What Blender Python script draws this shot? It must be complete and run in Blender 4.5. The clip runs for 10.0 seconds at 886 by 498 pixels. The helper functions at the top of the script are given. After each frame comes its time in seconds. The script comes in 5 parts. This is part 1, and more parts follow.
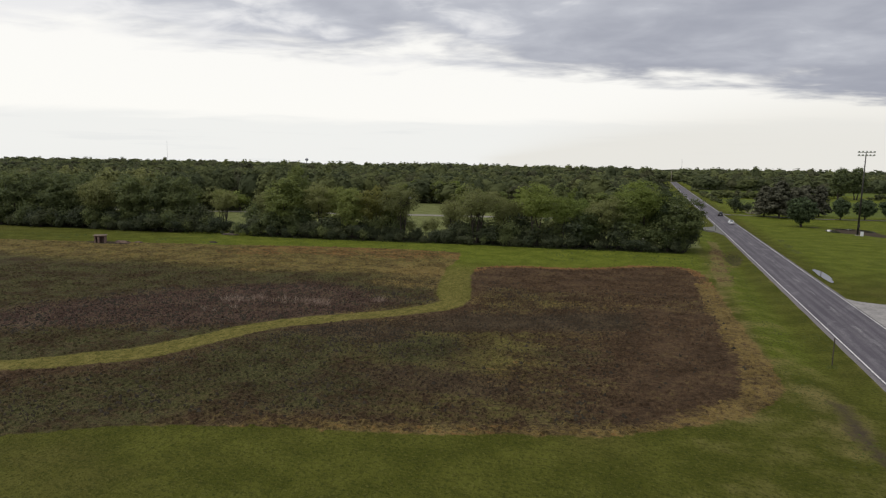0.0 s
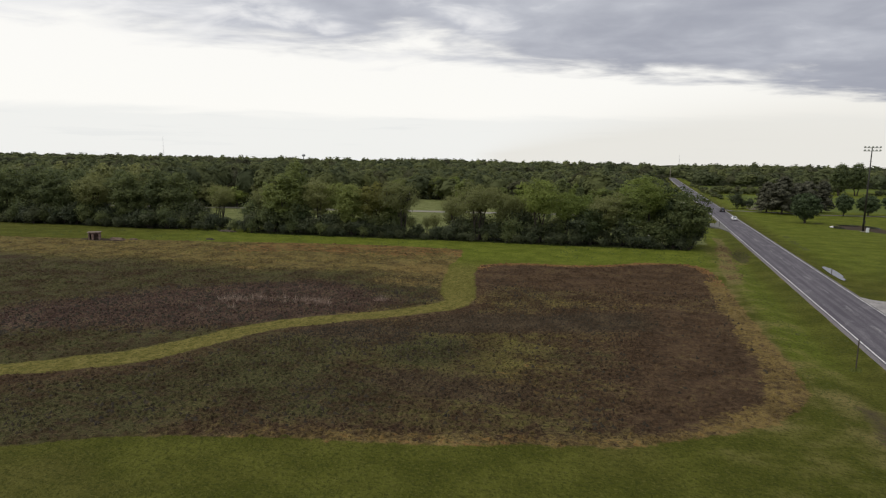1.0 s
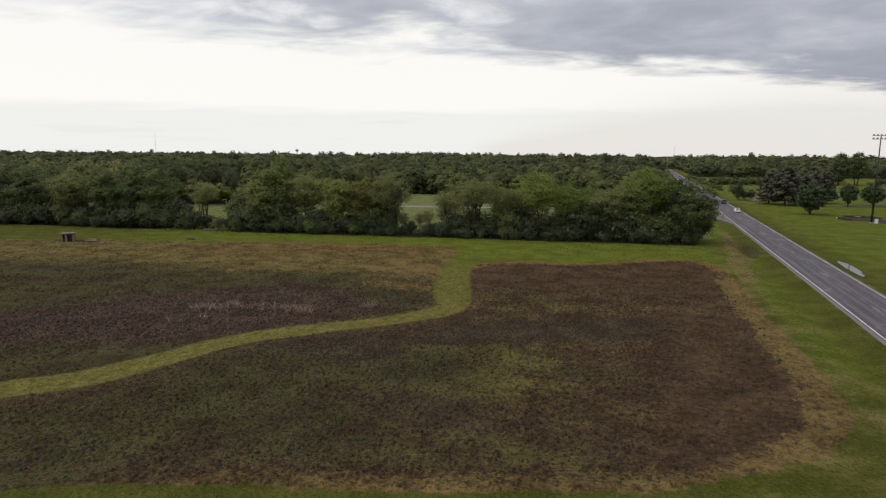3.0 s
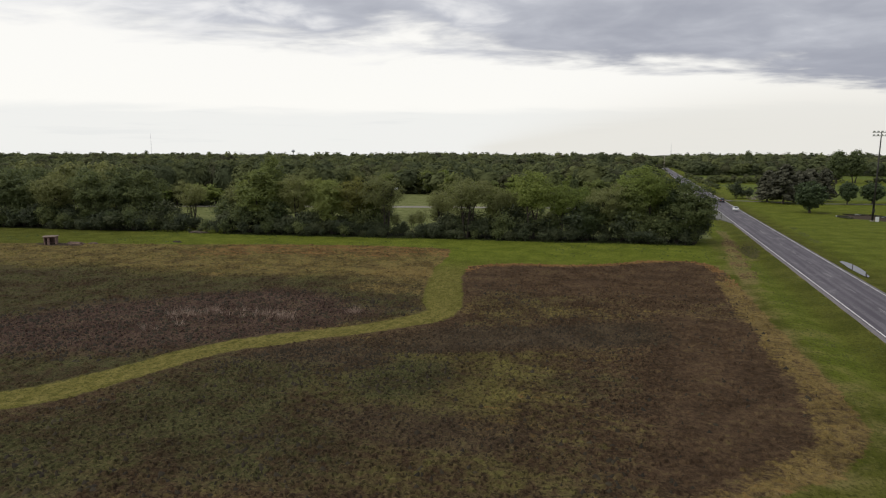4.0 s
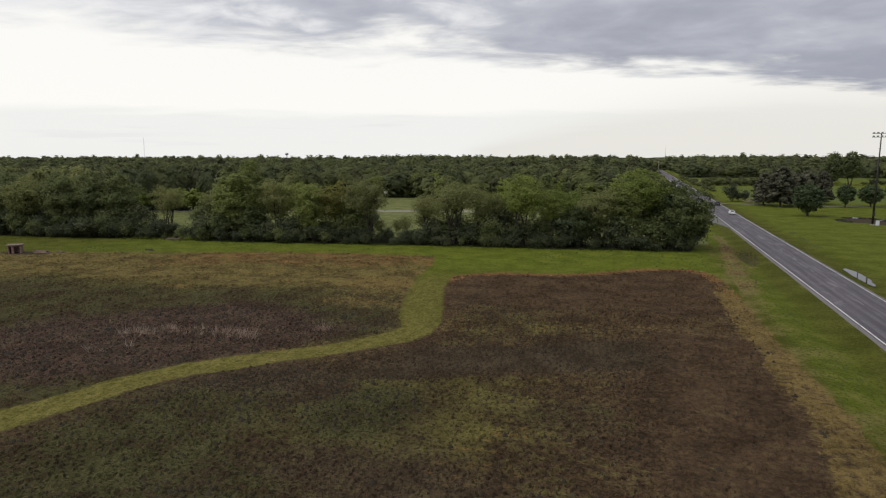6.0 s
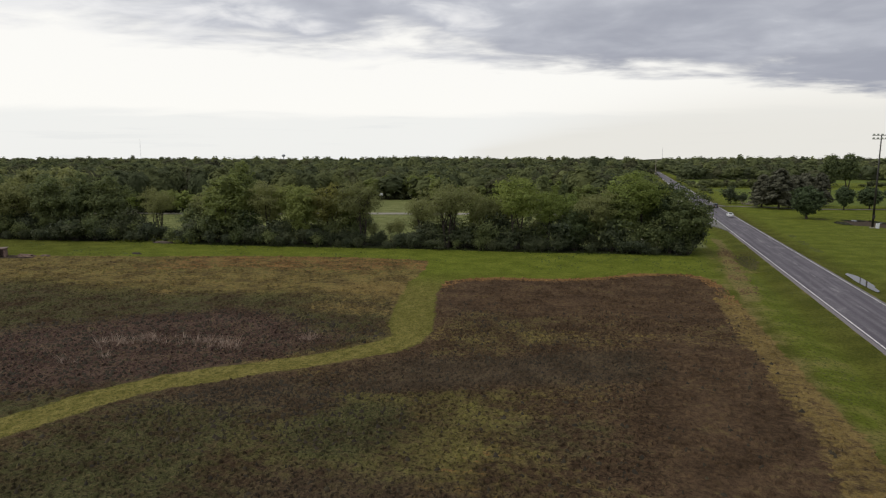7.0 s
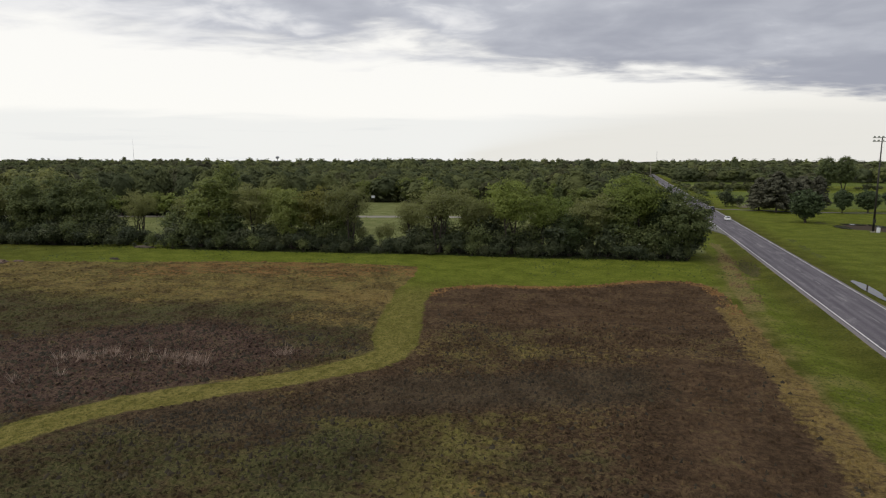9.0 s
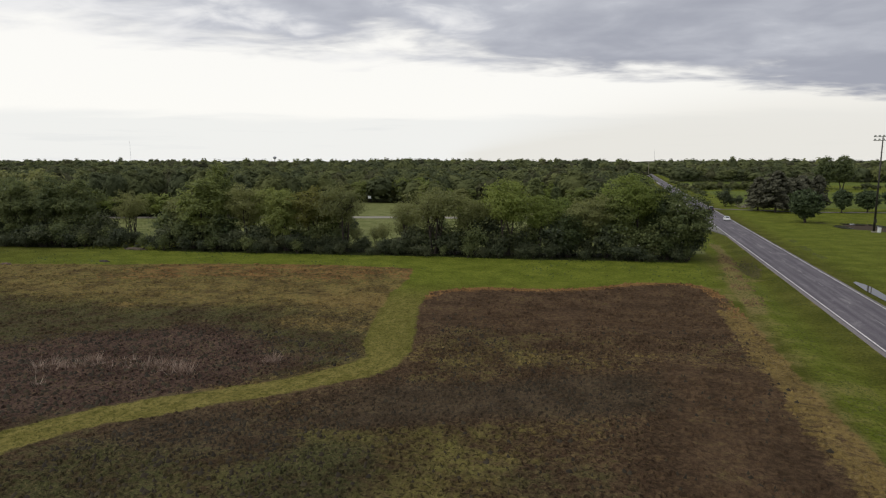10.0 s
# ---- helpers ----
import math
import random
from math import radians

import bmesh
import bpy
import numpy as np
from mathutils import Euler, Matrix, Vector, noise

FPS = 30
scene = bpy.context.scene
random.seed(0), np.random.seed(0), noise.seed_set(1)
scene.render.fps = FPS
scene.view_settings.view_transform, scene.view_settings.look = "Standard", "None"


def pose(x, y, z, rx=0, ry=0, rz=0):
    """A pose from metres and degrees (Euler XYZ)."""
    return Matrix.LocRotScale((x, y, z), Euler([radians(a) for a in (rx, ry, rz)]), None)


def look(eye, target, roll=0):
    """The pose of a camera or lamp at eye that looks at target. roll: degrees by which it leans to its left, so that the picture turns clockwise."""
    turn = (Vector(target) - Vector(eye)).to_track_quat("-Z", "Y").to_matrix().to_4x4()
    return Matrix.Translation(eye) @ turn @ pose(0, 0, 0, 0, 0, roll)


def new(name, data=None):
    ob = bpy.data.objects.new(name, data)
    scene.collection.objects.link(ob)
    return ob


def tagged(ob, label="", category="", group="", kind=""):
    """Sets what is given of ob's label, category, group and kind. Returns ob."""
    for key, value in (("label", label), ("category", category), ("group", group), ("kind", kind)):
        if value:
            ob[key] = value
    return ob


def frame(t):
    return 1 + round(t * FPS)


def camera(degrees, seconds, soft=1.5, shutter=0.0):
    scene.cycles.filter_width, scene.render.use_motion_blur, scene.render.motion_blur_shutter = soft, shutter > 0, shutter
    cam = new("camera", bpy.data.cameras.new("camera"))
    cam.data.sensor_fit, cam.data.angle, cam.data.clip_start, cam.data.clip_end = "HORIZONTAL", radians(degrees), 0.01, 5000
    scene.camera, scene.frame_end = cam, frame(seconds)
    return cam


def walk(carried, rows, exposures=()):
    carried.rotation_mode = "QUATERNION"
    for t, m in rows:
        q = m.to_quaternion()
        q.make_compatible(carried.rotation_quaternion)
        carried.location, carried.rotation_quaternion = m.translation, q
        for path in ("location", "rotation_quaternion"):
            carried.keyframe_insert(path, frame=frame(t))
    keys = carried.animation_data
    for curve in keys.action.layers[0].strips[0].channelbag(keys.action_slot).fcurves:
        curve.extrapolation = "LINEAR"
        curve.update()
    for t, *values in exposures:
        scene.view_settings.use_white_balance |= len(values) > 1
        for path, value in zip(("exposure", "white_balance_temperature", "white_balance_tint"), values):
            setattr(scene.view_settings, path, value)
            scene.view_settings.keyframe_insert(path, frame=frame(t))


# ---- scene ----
cam = camera(72.2, 10.0, soft=1.2)
PATH = [
    (0, (8.295, -5.474, 20.708), (7.652, -3.6, 20.432), 0.8),
    (0.5, (7.288, -4.406, 20.61), (6.651, -2.531, 20.329), 0.8),
    (1, (6.321, -3.144, 20.541), (5.688, -1.269, 20.252), 0.8),
    (1.5, (5.494, -1.592, 20.46), (4.865, 0.283, 20.164), 0.7),
    (2, (4.828, 0.185, 20.433), (4.203, 2.061, 20.132), 0.6),
    (2.5, (4.489, 2.154, 20.452), (3.867, 4.03, 20.145), 0.4),
    (4, (4.367, 7.699, 20.156), (3.756, 9.578, 19.847), -0.1),
    (4.5, (4.445, 9.496, 20.16), (3.837, 11.376, 19.852), -0.2),
    (5, (4.52, 11.22, 20.175), (3.916, 13.102, 19.87), -0.3),
    (5.5, (4.603, 12.833, 20.205), (4.003, 14.716, 19.902), -0.3),
    (7, (4.483, 17.135, 20.316), (3.894, 19.023, 20.02), -0.2),
    (7.5, (4.344, 18.386, 20.324), (3.761, 20.276, 20.03), -0.2),
    (8, (4.179, 19.585, 20.324), (3.599, 21.476, 20.033), -0.1),
    (8.5, (4.057, 20.731, 20.301), (3.48, 22.624, 20.01), -0.1),
    (9, (3.953, 21.886, 20.258), (3.38, 23.78, 19.969), -0.1),
    (9.5, (3.882, 23.035, 20.26), (3.311, 24.93, 19.971), -0.1),
    (10, (3.779, 24.068, 20.25), (3.212, 25.964, 19.961), -0.2),
]
walk(cam, [(t, look(eye, target, roll)) for t, eye, target, roll in PATH])

# ---------------------------------------------------------------- world and light
def put(nt, sock, val):
    if isinstance(val, bpy.types.NodeSocket):
        nt.links.new(val, sock)
    else:
        sock.default_value = val


def nmath(nt, op, a, b=0.0, c=0.0, clamp=False):
    n = nt.nodes.new("ShaderNodeMath")
    n.operation, n.use_clamp = op, clamp
    put(nt, n.inputs[0], a), put(nt, n.inputs[1], b), put(nt, n.inputs[2], c)
    return n.outputs[0]


def nmix(nt, fac, a, b):
    n = nt.nodes.new("ShaderNodeMix")
    n.data_type, n.clamp_factor = "RGBA", True
    put(nt, n.inputs[0], fac), put(nt, n.inputs[6], a), put(nt, n.inputs[7], b)
    return n.outputs[2]


def nstep(nt, val, lo, hi, to0=0.0, to1=1.0):
    n = nt.nodes.new("ShaderNodeMapRange")
    n.interpolation_type = "SMOOTHSTEP"
    put(nt, n.inputs[0], val)
    n.inputs[1].default_value, n.inputs[2].default_value = lo, hi
    n.inputs[3].default_value, n.inputs[4].default_value = to0, to1
    return n.outputs[0]


def nnoise(nt, vec, scale, detail=4.0, rough=0.55, distort=0.0):
    n = nt.nodes.new("ShaderNodeTexNoise")
    put(nt, n.inputs["Vector"], vec)
    n.inputs["Scale"].default_value, n.inputs["Detail"].default_value = scale, detail
    n.inputs["Roughness"].default_value, n.inputs["Distortion"].default_value = rough, distort
    return n.outputs[0]


def nscale(nt, vec, s):
    n = nt.nodes.new("ShaderNodeVectorMath")
    n.operation = "MULTIPLY"
    put(nt, n.inputs[0], vec)
    n.inputs[1].default_value = s
    return n.outputs[0]


def nattr(nt, name):
    n = nt.nodes.new("ShaderNodeAttribute")
    n.attribute_name = name
    return n.outputs["Fac"]


def nsep(nt, vec, k):
    n = nt.nodes.new("ShaderNodeSeparateXYZ")
    put(nt, n.inputs[0], vec)
    return n.outputs[k]


ROAD_MID = 34.52   # centre line of the straight road
SUN_EL, SUN_AZ = 55.0, -115.0   # the veiled sun, high in the west

world = bpy.data.worlds.new("overcast_sky")
scene.world = world
world.use_nodes = True
nt = world.node_tree
nt.nodes.clear()
coord = nt.nodes.new("ShaderNodeTexCoord")
sep = nt.nodes.new("ShaderNodeSeparateXYZ")
nt.links.new(coord.outputs["Generated"], sep.inputs[0])
dx, dy, dz = sep.outputs
up = nmath(nt, "MAXIMUM", dz, 0.012)
px, py = nmath(nt, "DIVIDE", dx, up), nmath(nt, "DIVIDE", dy, up)
# cloud-deck plane: ahead = away from the lens along the view, side = to its right
ahead = nmath(nt, "ADD", nmath(nt, "MULTIPLY", px, -0.30), nmath(nt, "MULTIPLY", py, 0.954))
side = nmath(nt, "ADD", nmath(nt, "MULTIPLY", px, 0.954), nmath(nt, "MULTIPLY", py, 0.30))
deck_v = nt.nodes.new("ShaderNodeCombineXYZ")
nt.links.new(side, deck_v.inputs[0])
nt.links.new(ahead, deck_v.inputs[1])
soft_up = nmath(nt, "ADD", nmath(nt, "MAXIMUM", dz, 0.0), 0.11)
puff_v = nt.nodes.new("ShaderNodeCombineXYZ")
nt.links.new(nmath(nt, "DIVIDE", nmath(nt, "ADD", nmath(nt, "MULTIPLY", dx, 0.954), nmath(nt, "MULTIPLY", dy, 0.30)), soft_up), puff_v.inputs[0])
nt.links.new(nmath(nt, "DIVIDE", nmath(nt, "ADD", nmath(nt, "MULTIPLY", dx, -0.30), nmath(nt, "MULTIPLY", dy, 0.954)), soft_up), puff_v.inputs[1])
billow = nnoise(nt, nscale(nt, puff_v.outputs[0], (0.75, 1.0, 1.0)), 1.0, 5.0, 0.50, 0.25)
shreds = nnoise(nt, nscale(nt, puff_v.outputs[0], (1.0, 1.0, 1.0)), 2.6, 5.0, 0.54, 0.4)
wisps = nnoise(nt, nscale(nt, puff_v.outputs[0], (0.55, 1.0, 1.0)), 1.7, 6.0, 0.58, 0.4)
edge = nmath(nt, "SUBTRACT", nmath(nt, "ADD", nmath(nt, "MULTIPLY", side, 0.50), 6.3), ahead)
edge = nmath(nt, "ADD", edge, nmath(nt, "MULTIPLY", nmath(nt, "SUBTRACT", wisps, 0.5), 5.0))
deck = nstep(nt, nmath(nt, "ADD", edge, nmath(nt, "MULTIPLY", nmath(nt, "SUBTRACT", shreds, 0.5), 2.4)), -0.7, 1.0)
lift = nmath(nt, "ADD", nmath(nt, "MULTIPLY", billow, 0.66), nmath(nt, "MULTIPLY", shreds, 0.34))
lift = nmath(nt, "SUBTRACT", lift, nmath(nt, "MULTIPLY", side, 0.034))
grey = nmix(nt, nstep(nt, lift, 0.33, 0.68), (0.365, 0.382, 0.444, 1), (0.622, 0.640, 0.692, 1))
grey = nmix(nt, nmath(nt, "MULTIPLY", nstep(nt, nmath(nt, "ADD", lift, nmath(nt, "MULTIPLY", shreds, 0.25)), 0.64, 0.80), 0.65), grey, (0.95, 0.94, 0.93, 1))
sky = nt.nodes.new("ShaderNodeTexSky")
sky.sky_type, sky.sun_disc = "NISHITA", False
sky.sun_elevation, sky.sun_rotation = radians(SUN_EL), radians(SUN_AZ)
clear = nmix(nt, 0.93, nscale(nt, sky.outputs[0], (0.10, 0.10, 0.10)), (1.02, 1.0, 0.955, 1))
veil = nmath(nt, "MULTIPLY", nstep(nt, nmath(nt, "ADD", dz, nmath(nt, "MULTIPLY", nmath(nt, "SUBTRACT", wisps, 0.5), 0.03)), 0.076, 0.060), 0.72)
clear = nmix(nt, veil, clear, (0.835, 0.845, 0.83, 1))
low = nnoise(nt, nscale(nt, coord.outputs["Generated"], (3.0, 3.0, 60.0)), 1.6, 4.0, 0.55)
clear = nmix(nt, nmath(nt, "MULTIPLY", nstep(nt, low, 0.56, 0.72), nmath(nt, "MULTIPLY", veil, 0.26)), clear, (0.64, 0.67, 0.69, 1))
clear = nmix(nt, nmath(nt, "MULTIPLY", nstep(nt, side, 1.0, 7.0), nstep(nt, dz, 0.13, 0.03, 0.30, 0.80)), clear, (0.790, 0.770, 0.715, 1))
colour = nmix(nt, deck, clear, grey)
bg = nt.nodes.new("ShaderNodeBackground")
nt.links.new(colour, bg.inputs[0])
bg.inputs[1].default_value = 1.0
wo = nt.nodes.new("ShaderNodeOutputWorld")
nt.links.new(bg.outputs[0], wo.inputs[0])

sun = new("sun", bpy.data.lights.new("sun", "SUN"))
sun.data.energy, sun.data.angle, sun.data.color = 1.5, radians(75), (1.0, 0.965, 0.91)
sun.matrix_world = look((100 * math.sin(radians(SUN_AZ)), 100 * math.cos(radians(SUN_AZ)), 100 * math.tan(radians(SUN_EL))), (0, 0, 0))
scene.view_settings.exposure = 0.0


# ---------------------------------------------------------------- materials
def material(name):
    m = bpy.data.materials.new(name)
    m.use_nodes = True
    t = m.node_tree
    b = t.nodes["Principled BSDF"]
    return m, t, b


def where(t):
    n = t.nodes.new("ShaderNodeNewGeometry")
    return n.outputs["Position"], n.outputs["Random Per Island"]


def bump(t, b, height, strength, distance=0.05):
    n = t.nodes.new("ShaderNodeBump")
    n.inputs["Strength"].default_value, n.inputs["Distance"].default_value = strength, distance
    t.links.new(height, n.inputs["Height"])
    t.links.new(n.outputs[0], b.inputs["Normal"])


def plain(name, rgb, rough=0.6, metal=0.0, grain=0.12, size=6.0, spec=0.4):
    m, t, b = material(name)
    p, _ = where(t)
    dark = tuple(c * (1 - 2.2 * grain) for c in rgb)
    lite = tuple(min(1, c * (1 + grain)) for c in rgb)
    fine = nnoise(t, p, size, 6.0, 0.65)
    big = nnoise(t, p, size * 0.12, 3.0, 0.5)
    f = nmath(t, "ADD", nmath(t, "MULTIPLY", fine, 0.6), nmath(t, "MULTIPLY", big, 0.4))
    put(t, b.inputs["Base Color"], nmix(t, nstep(t, f, 0.3, 0.7), (*dark, 1), (*lite, 1)))
    put(t, b.inputs["Roughness"], nstep(t, fine, 0.2, 0.8, rough * 0.85, min(1, rough * 1.15)))
    b.inputs["Metallic"].default_value, b.inputs["Specular IOR Level"].default_value = metal, spec
    bump(t, b, fine, 0.25, 0.02)
    return m


def see_through(t, b, colour, share):
    """Lets a share of the light pass through thin leaves."""
    tr = t.nodes.new("ShaderNodeBsdfTranslucent")
    put(t, tr.inputs[0], colour)
    mx = t.nodes.new("ShaderNodeMixShader")
    mx.inputs[0].default_value = share
    t.links.new(b.outputs[0], mx.inputs[1])
    t.links.new(tr.outputs[0], mx.inputs[2])
    t.links.new(mx.outputs[0], t.nodes["Material Output"].inputs[0])


def leafy(name, dark, mid, lite, glow=0.48, rough=0.62, bloom=None):
    """Foliage: colour varies by plant, by spray and by leaf; some light passes through."""
    m, t, b = material(name)
    p, island = where(t)
    info = t.nodes.new("ShaderNodeObjectInfo")
    spray = nnoise(t, p, 0.45, 3.0, 0.55)
    f = nmath(t, "ADD", nmath(t, "MULTIPLY", spray, 0.75), nmath(t, "MULTIPLY", island, 0.35))
    f = nmath(t, "ADD", f, nmath(t, "MULTIPLY", nmath(t, "SUBTRACT", info.outputs["Random"], 0.5), 0.36))
    c = nmix(t, nstep(t, f, 0.2, 0.55), (*dark, 1), (*mid, 1))
    c = nmix(t, nstep(t, f, 0.5, 0.95), c, (*lite, 1))
    if bloom:
        c = nmix(t, nstep(t, island, 0.990, 0.992), c, (*bloom, 1))
    put(t, b.inputs["Base Color"], c)
    b.inputs["Roughness"].default_value, b.inputs["Specular IOR Level"].default_value = rough, 0.25
    see_through(t, b, nmix(t, 0.5, c, (*lite, 1)), glow)
    return m


def tufty(name, a, b2, c3):
    """Blades of low plants: three colours mixed by clump and by blade."""
    m, t, b = material(name)
    p, island = where(t)
    patch = nnoise(t, p, 0.16, 4.0, 0.6)
    f = nmath(t, "ADD", nmath(t, "MULTIPLY", patch, 0.8), nmath(t, "MULTIPLY", island, 0.4))
    c = nmix(t, nstep(t, f, 0.35, 0.62), (*a, 1), (*b2, 1))
    c = nmix(t, nstep(t, f, 0.66, 0.92), c, (*c3, 1))
    put(t, b.inputs["Base Color"], c)
    b.inputs["Roughness"].default_value, b.inputs["Specular IOR Level"].default_value = 0.8, 0.15
    return m


def ground_material():
    m, t, b = material("ground")
    p, _ = where(t)
    flat = nscale(t, p, (1.0, 1.0, 0.0))
    n_big, n_mid = nnoise(t, flat, 0.035, 4.0, 0.55), nnoise(t, flat, 0.22, 5.0, 0.6)
    n_fine, n_grain = nnoise(t, flat, 1.3, 6.0, 0.68), nnoise(t, flat, 6.0, 4.0, 0.7)
    streak = nnoise(t, nscale(t, p, (0.16, 1.4, 0.0)), 0.9, 5.0, 0.65)
    rag = nmath(t, "ADD", nmath(t, "MULTIPLY", nmath(t, "SUBTRACT", n_mid, 0.5), 2.2), nmath(t, "MULTIPLY", nmath(t, "SUBTRACT", n_fine, 0.5), 1.6))
    rut = nnoise(t, nscale(t, p, (1.1, 0.55, 0.0)), 1.0, 6.0, 0.68, 0.6)
    # mown lawn
    lawn = nmix(t, nstep(t, n_mid, 0.36, 0.66), (0.078, 0.086, 0.012, 1), (0.124, 0.130, 0.022, 1))
    lawn = nmix(t, nmath(t, "MULTIPLY", nstep(t, n_big, 0.50, 0.72), 0.7), lawn, (0.128, 0.108, 0.032, 1))
    lawn = nmix(t, nmath(t, "MULTIPLY", nstep(t, n_fine, 0.50, 0.75), 0.5), lawn, (0.048, 0.058, 0.010, 1))
    lawn = nmix(t, nmath(t, "MULTIPLY", nattr(t, "mown"), nstep(t, n_fine, 0.25, 0.65, 0.55, 1.0)), lawn, nmix(t, nstep(t, rut, 0.32, 0.68), (0.152, 0.134, 0.031, 1), (0.285, 0.240, 0.075, 1)))
    lawn = nmix(t, nmath(t, "MULTIPLY", nattr(t, "lush"), 0.85), lawn, nmix(t, nstep(t, nmath(t, "ADD", nmath(t, "MULTIPLY", n_mid, 0.6), nmath(t, "MULTIPLY", n_fine, 0.4)), 0.36, 0.64), (0.104, 0.138, 0.013, 1), (0.200, 0.232, 0.030, 1)))
    dry_f = nmath(t, "ADD", nattr(t, "verge_dry"), nmath(t, "MULTIPLY", nmath(t, "SUBTRACT", n_mid, 0.5), 1.3))
    lawn = nmix(t, nstep(t, dry_f, 0.35, 0.85), lawn, nmix(t, n_fine, (0.132, 0.112, 0.040, 1), (0.300, 0.246, 0.092, 1)))
    # burnt and regrowing field
    ash = nmix(t, nstep(t, n_fine, 0.35, 0.68), (0.070, 0.044, 0.026, 1), (0.124, 0.079, 0.045, 1))
    ash = nmix(t, nmath(t, "MULTIPLY", nattr(t, "plum"), 0.8), ash, nmix(t, n_fine, (0.062, 0.037, 0.031, 1), (0.134, 0.086, 0.072, 1)))
    gr = nmath(t, "ADD", nattr(t, "regrowth"), nmath(t, "MULTIPLY", nmath(t, "SUBTRACT", nmath(t, "ADD", n_mid, nmath(t, "MULTIPLY", streak, 0.6)), 0.8), 1.9))
    gr = nmath(t, "ADD", gr, nmath(t, "MULTIPLY", nmath(t, "SUBTRACT", n_fine, 0.5), 2.6))
    field = nmix(t, nstep(t, gr, 0.05, 1.15), ash, nmix(t, nattr(t, "deep"), nmix(t, n_grain, (0.088, 0.081, 0.025, 1), (0.182, 0.160, 0.048, 1)), nmix(t, n_grain, (0.048, 0.049, 0.020, 1), (0.096, 0.095, 0.037, 1))))
    st = nmath(t, "ADD", nattr(t, "straw"), nmath(t, "MULTIPLY", nmath(t, "SUBTRACT", nmath(t, "ADD", n_fine, nmath(t, "ADD", nmath(t, "MULTIPLY", rut, 0.45), nmath(t, "MULTIPLY", streak, 0.55))), 1.0), 2.8))
    field = nmix(t, nmath(t, "MULTIPLY", nstep(t, st, 0.25, 1.2), nstep(t, nattr(t, "straw"), -0.1, 0.3)), field, nmix(t, n_grain, (0.135, 0.094, 0.032, 1), (0.30, 0.216, 0.076, 1)))
    ru = nmath(t, "ADD", nattr(t, "rust"), nmath(t, "MULTIPLY", nmath(t, "SUBTRACT", nmath(t, "ADD", n_fine, streak), 1.0), 3.0))
    field = nmix(t, nmath(t, "MULTIPLY", nstep(t, ru, 0.45, 1.1), nstep(t, nattr(t, "rust"), 0.04, 0.34)), field, nmix(t, n_grain, (0.130, 0.072, 0.030, 1), (0.330, 0.185, 0.068, 1)))
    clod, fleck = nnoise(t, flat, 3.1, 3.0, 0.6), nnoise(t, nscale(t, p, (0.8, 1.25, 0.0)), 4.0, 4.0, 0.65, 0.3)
    # near-black spots: burnt clods, plus shade of the pits between them as colour
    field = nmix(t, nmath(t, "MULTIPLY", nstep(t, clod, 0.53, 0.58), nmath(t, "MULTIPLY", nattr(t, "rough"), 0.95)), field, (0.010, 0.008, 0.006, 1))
    field = nmix(t, nmath(t, "MULTIPLY", nstep(t, fleck, 0.54, 0.59), nmath(t, "ADD", nmath(t, "MULTIPLY", nattr(t, "rough"), 0.38), nmath(t, "MULTIPLY", nattr(t, "straw"), 0.45))), field, (0.235, 0.178, 0.086, 1))
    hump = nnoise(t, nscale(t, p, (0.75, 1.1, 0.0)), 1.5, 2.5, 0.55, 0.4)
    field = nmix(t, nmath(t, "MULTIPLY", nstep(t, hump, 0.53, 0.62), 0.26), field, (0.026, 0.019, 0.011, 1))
    field = nmix(t, nmath(t, "MULTIPLY", nattr(t, "slate"), 0.65), field, nmix(t, n_fine, (0.044, 0.034, 0.023, 1), (0.100, 0.078, 0.050, 1)))
    mottle = nstep(t, n_mid, 0.34, 0.66, 0.76, 1.22)
    shade = t.nodes.new("ShaderNodeVectorMath")
    shade.operation = "SCALE"
    t.links.new(field, shade.inputs[0])
    t.links.new(mottle, shade.inputs[3])
    field = shade.outputs[0]
    lawn = nmix(t, nmath(t, "MULTIPLY", nstep(t, clod, 0.50, 0.64), 0.58), lawn, (0.040, 0.048, 0.009, 1))
    lawn = nmix(t, nmath(t, "MULTIPLY", nstep(t, hump, 0.52, 0.64), 0.38), lawn, (0.056, 0.060, 0.010, 1))
    lawn = nmix(t, nmath(t, "MULTIPLY", nstep(t, fleck, 0.53, 0.67), 0.50), lawn, (0.178, 0.168, 0.048, 1))
    east = nstep(t, nmath(t, "ADD", nattr(t, "inside"), rag), -0.25, 0.25)
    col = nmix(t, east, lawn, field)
    # woodland litter darkened with painted canopy shade, pale pasture and bare soil
    past = nmix(t, nstep(t, n_mid, 0.3, 0.7), (0.13, 0.15, 0.048, 1), (0.215, 0.225, 0.088, 1))
    col = nmix(t, nstep(t, nmath(t, "ADD", nattr(t, "pasture"), nmath(t, "MULTIPLY", rag, 0.15)), 0.4, 0.6), col, past)
    meadow = nmix(t, nstep(t, n_mid, 0.3, 0.7), (0.09, 0.122, 0.024, 1), (0.14, 0.165, 0.04, 1))
    col = nmix(t, nstep(t, nattr(t, "meadow"), 0.4, 0.6), col, meadow)
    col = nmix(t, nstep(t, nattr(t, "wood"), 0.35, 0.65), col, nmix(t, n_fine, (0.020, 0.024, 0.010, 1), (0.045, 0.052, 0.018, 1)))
    soil = nmix(t, n_fine, (0.040, 0.031, 0.023, 1), (0.115, 0.088, 0.062, 1))
    col = nmix(t, nstep(t, nmath(t, "ADD", nattr(t, "soil"), nmath(t, "MULTIPLY", rag, 0.35)), 0.35, 0.75), col, soil)
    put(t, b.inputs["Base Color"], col)
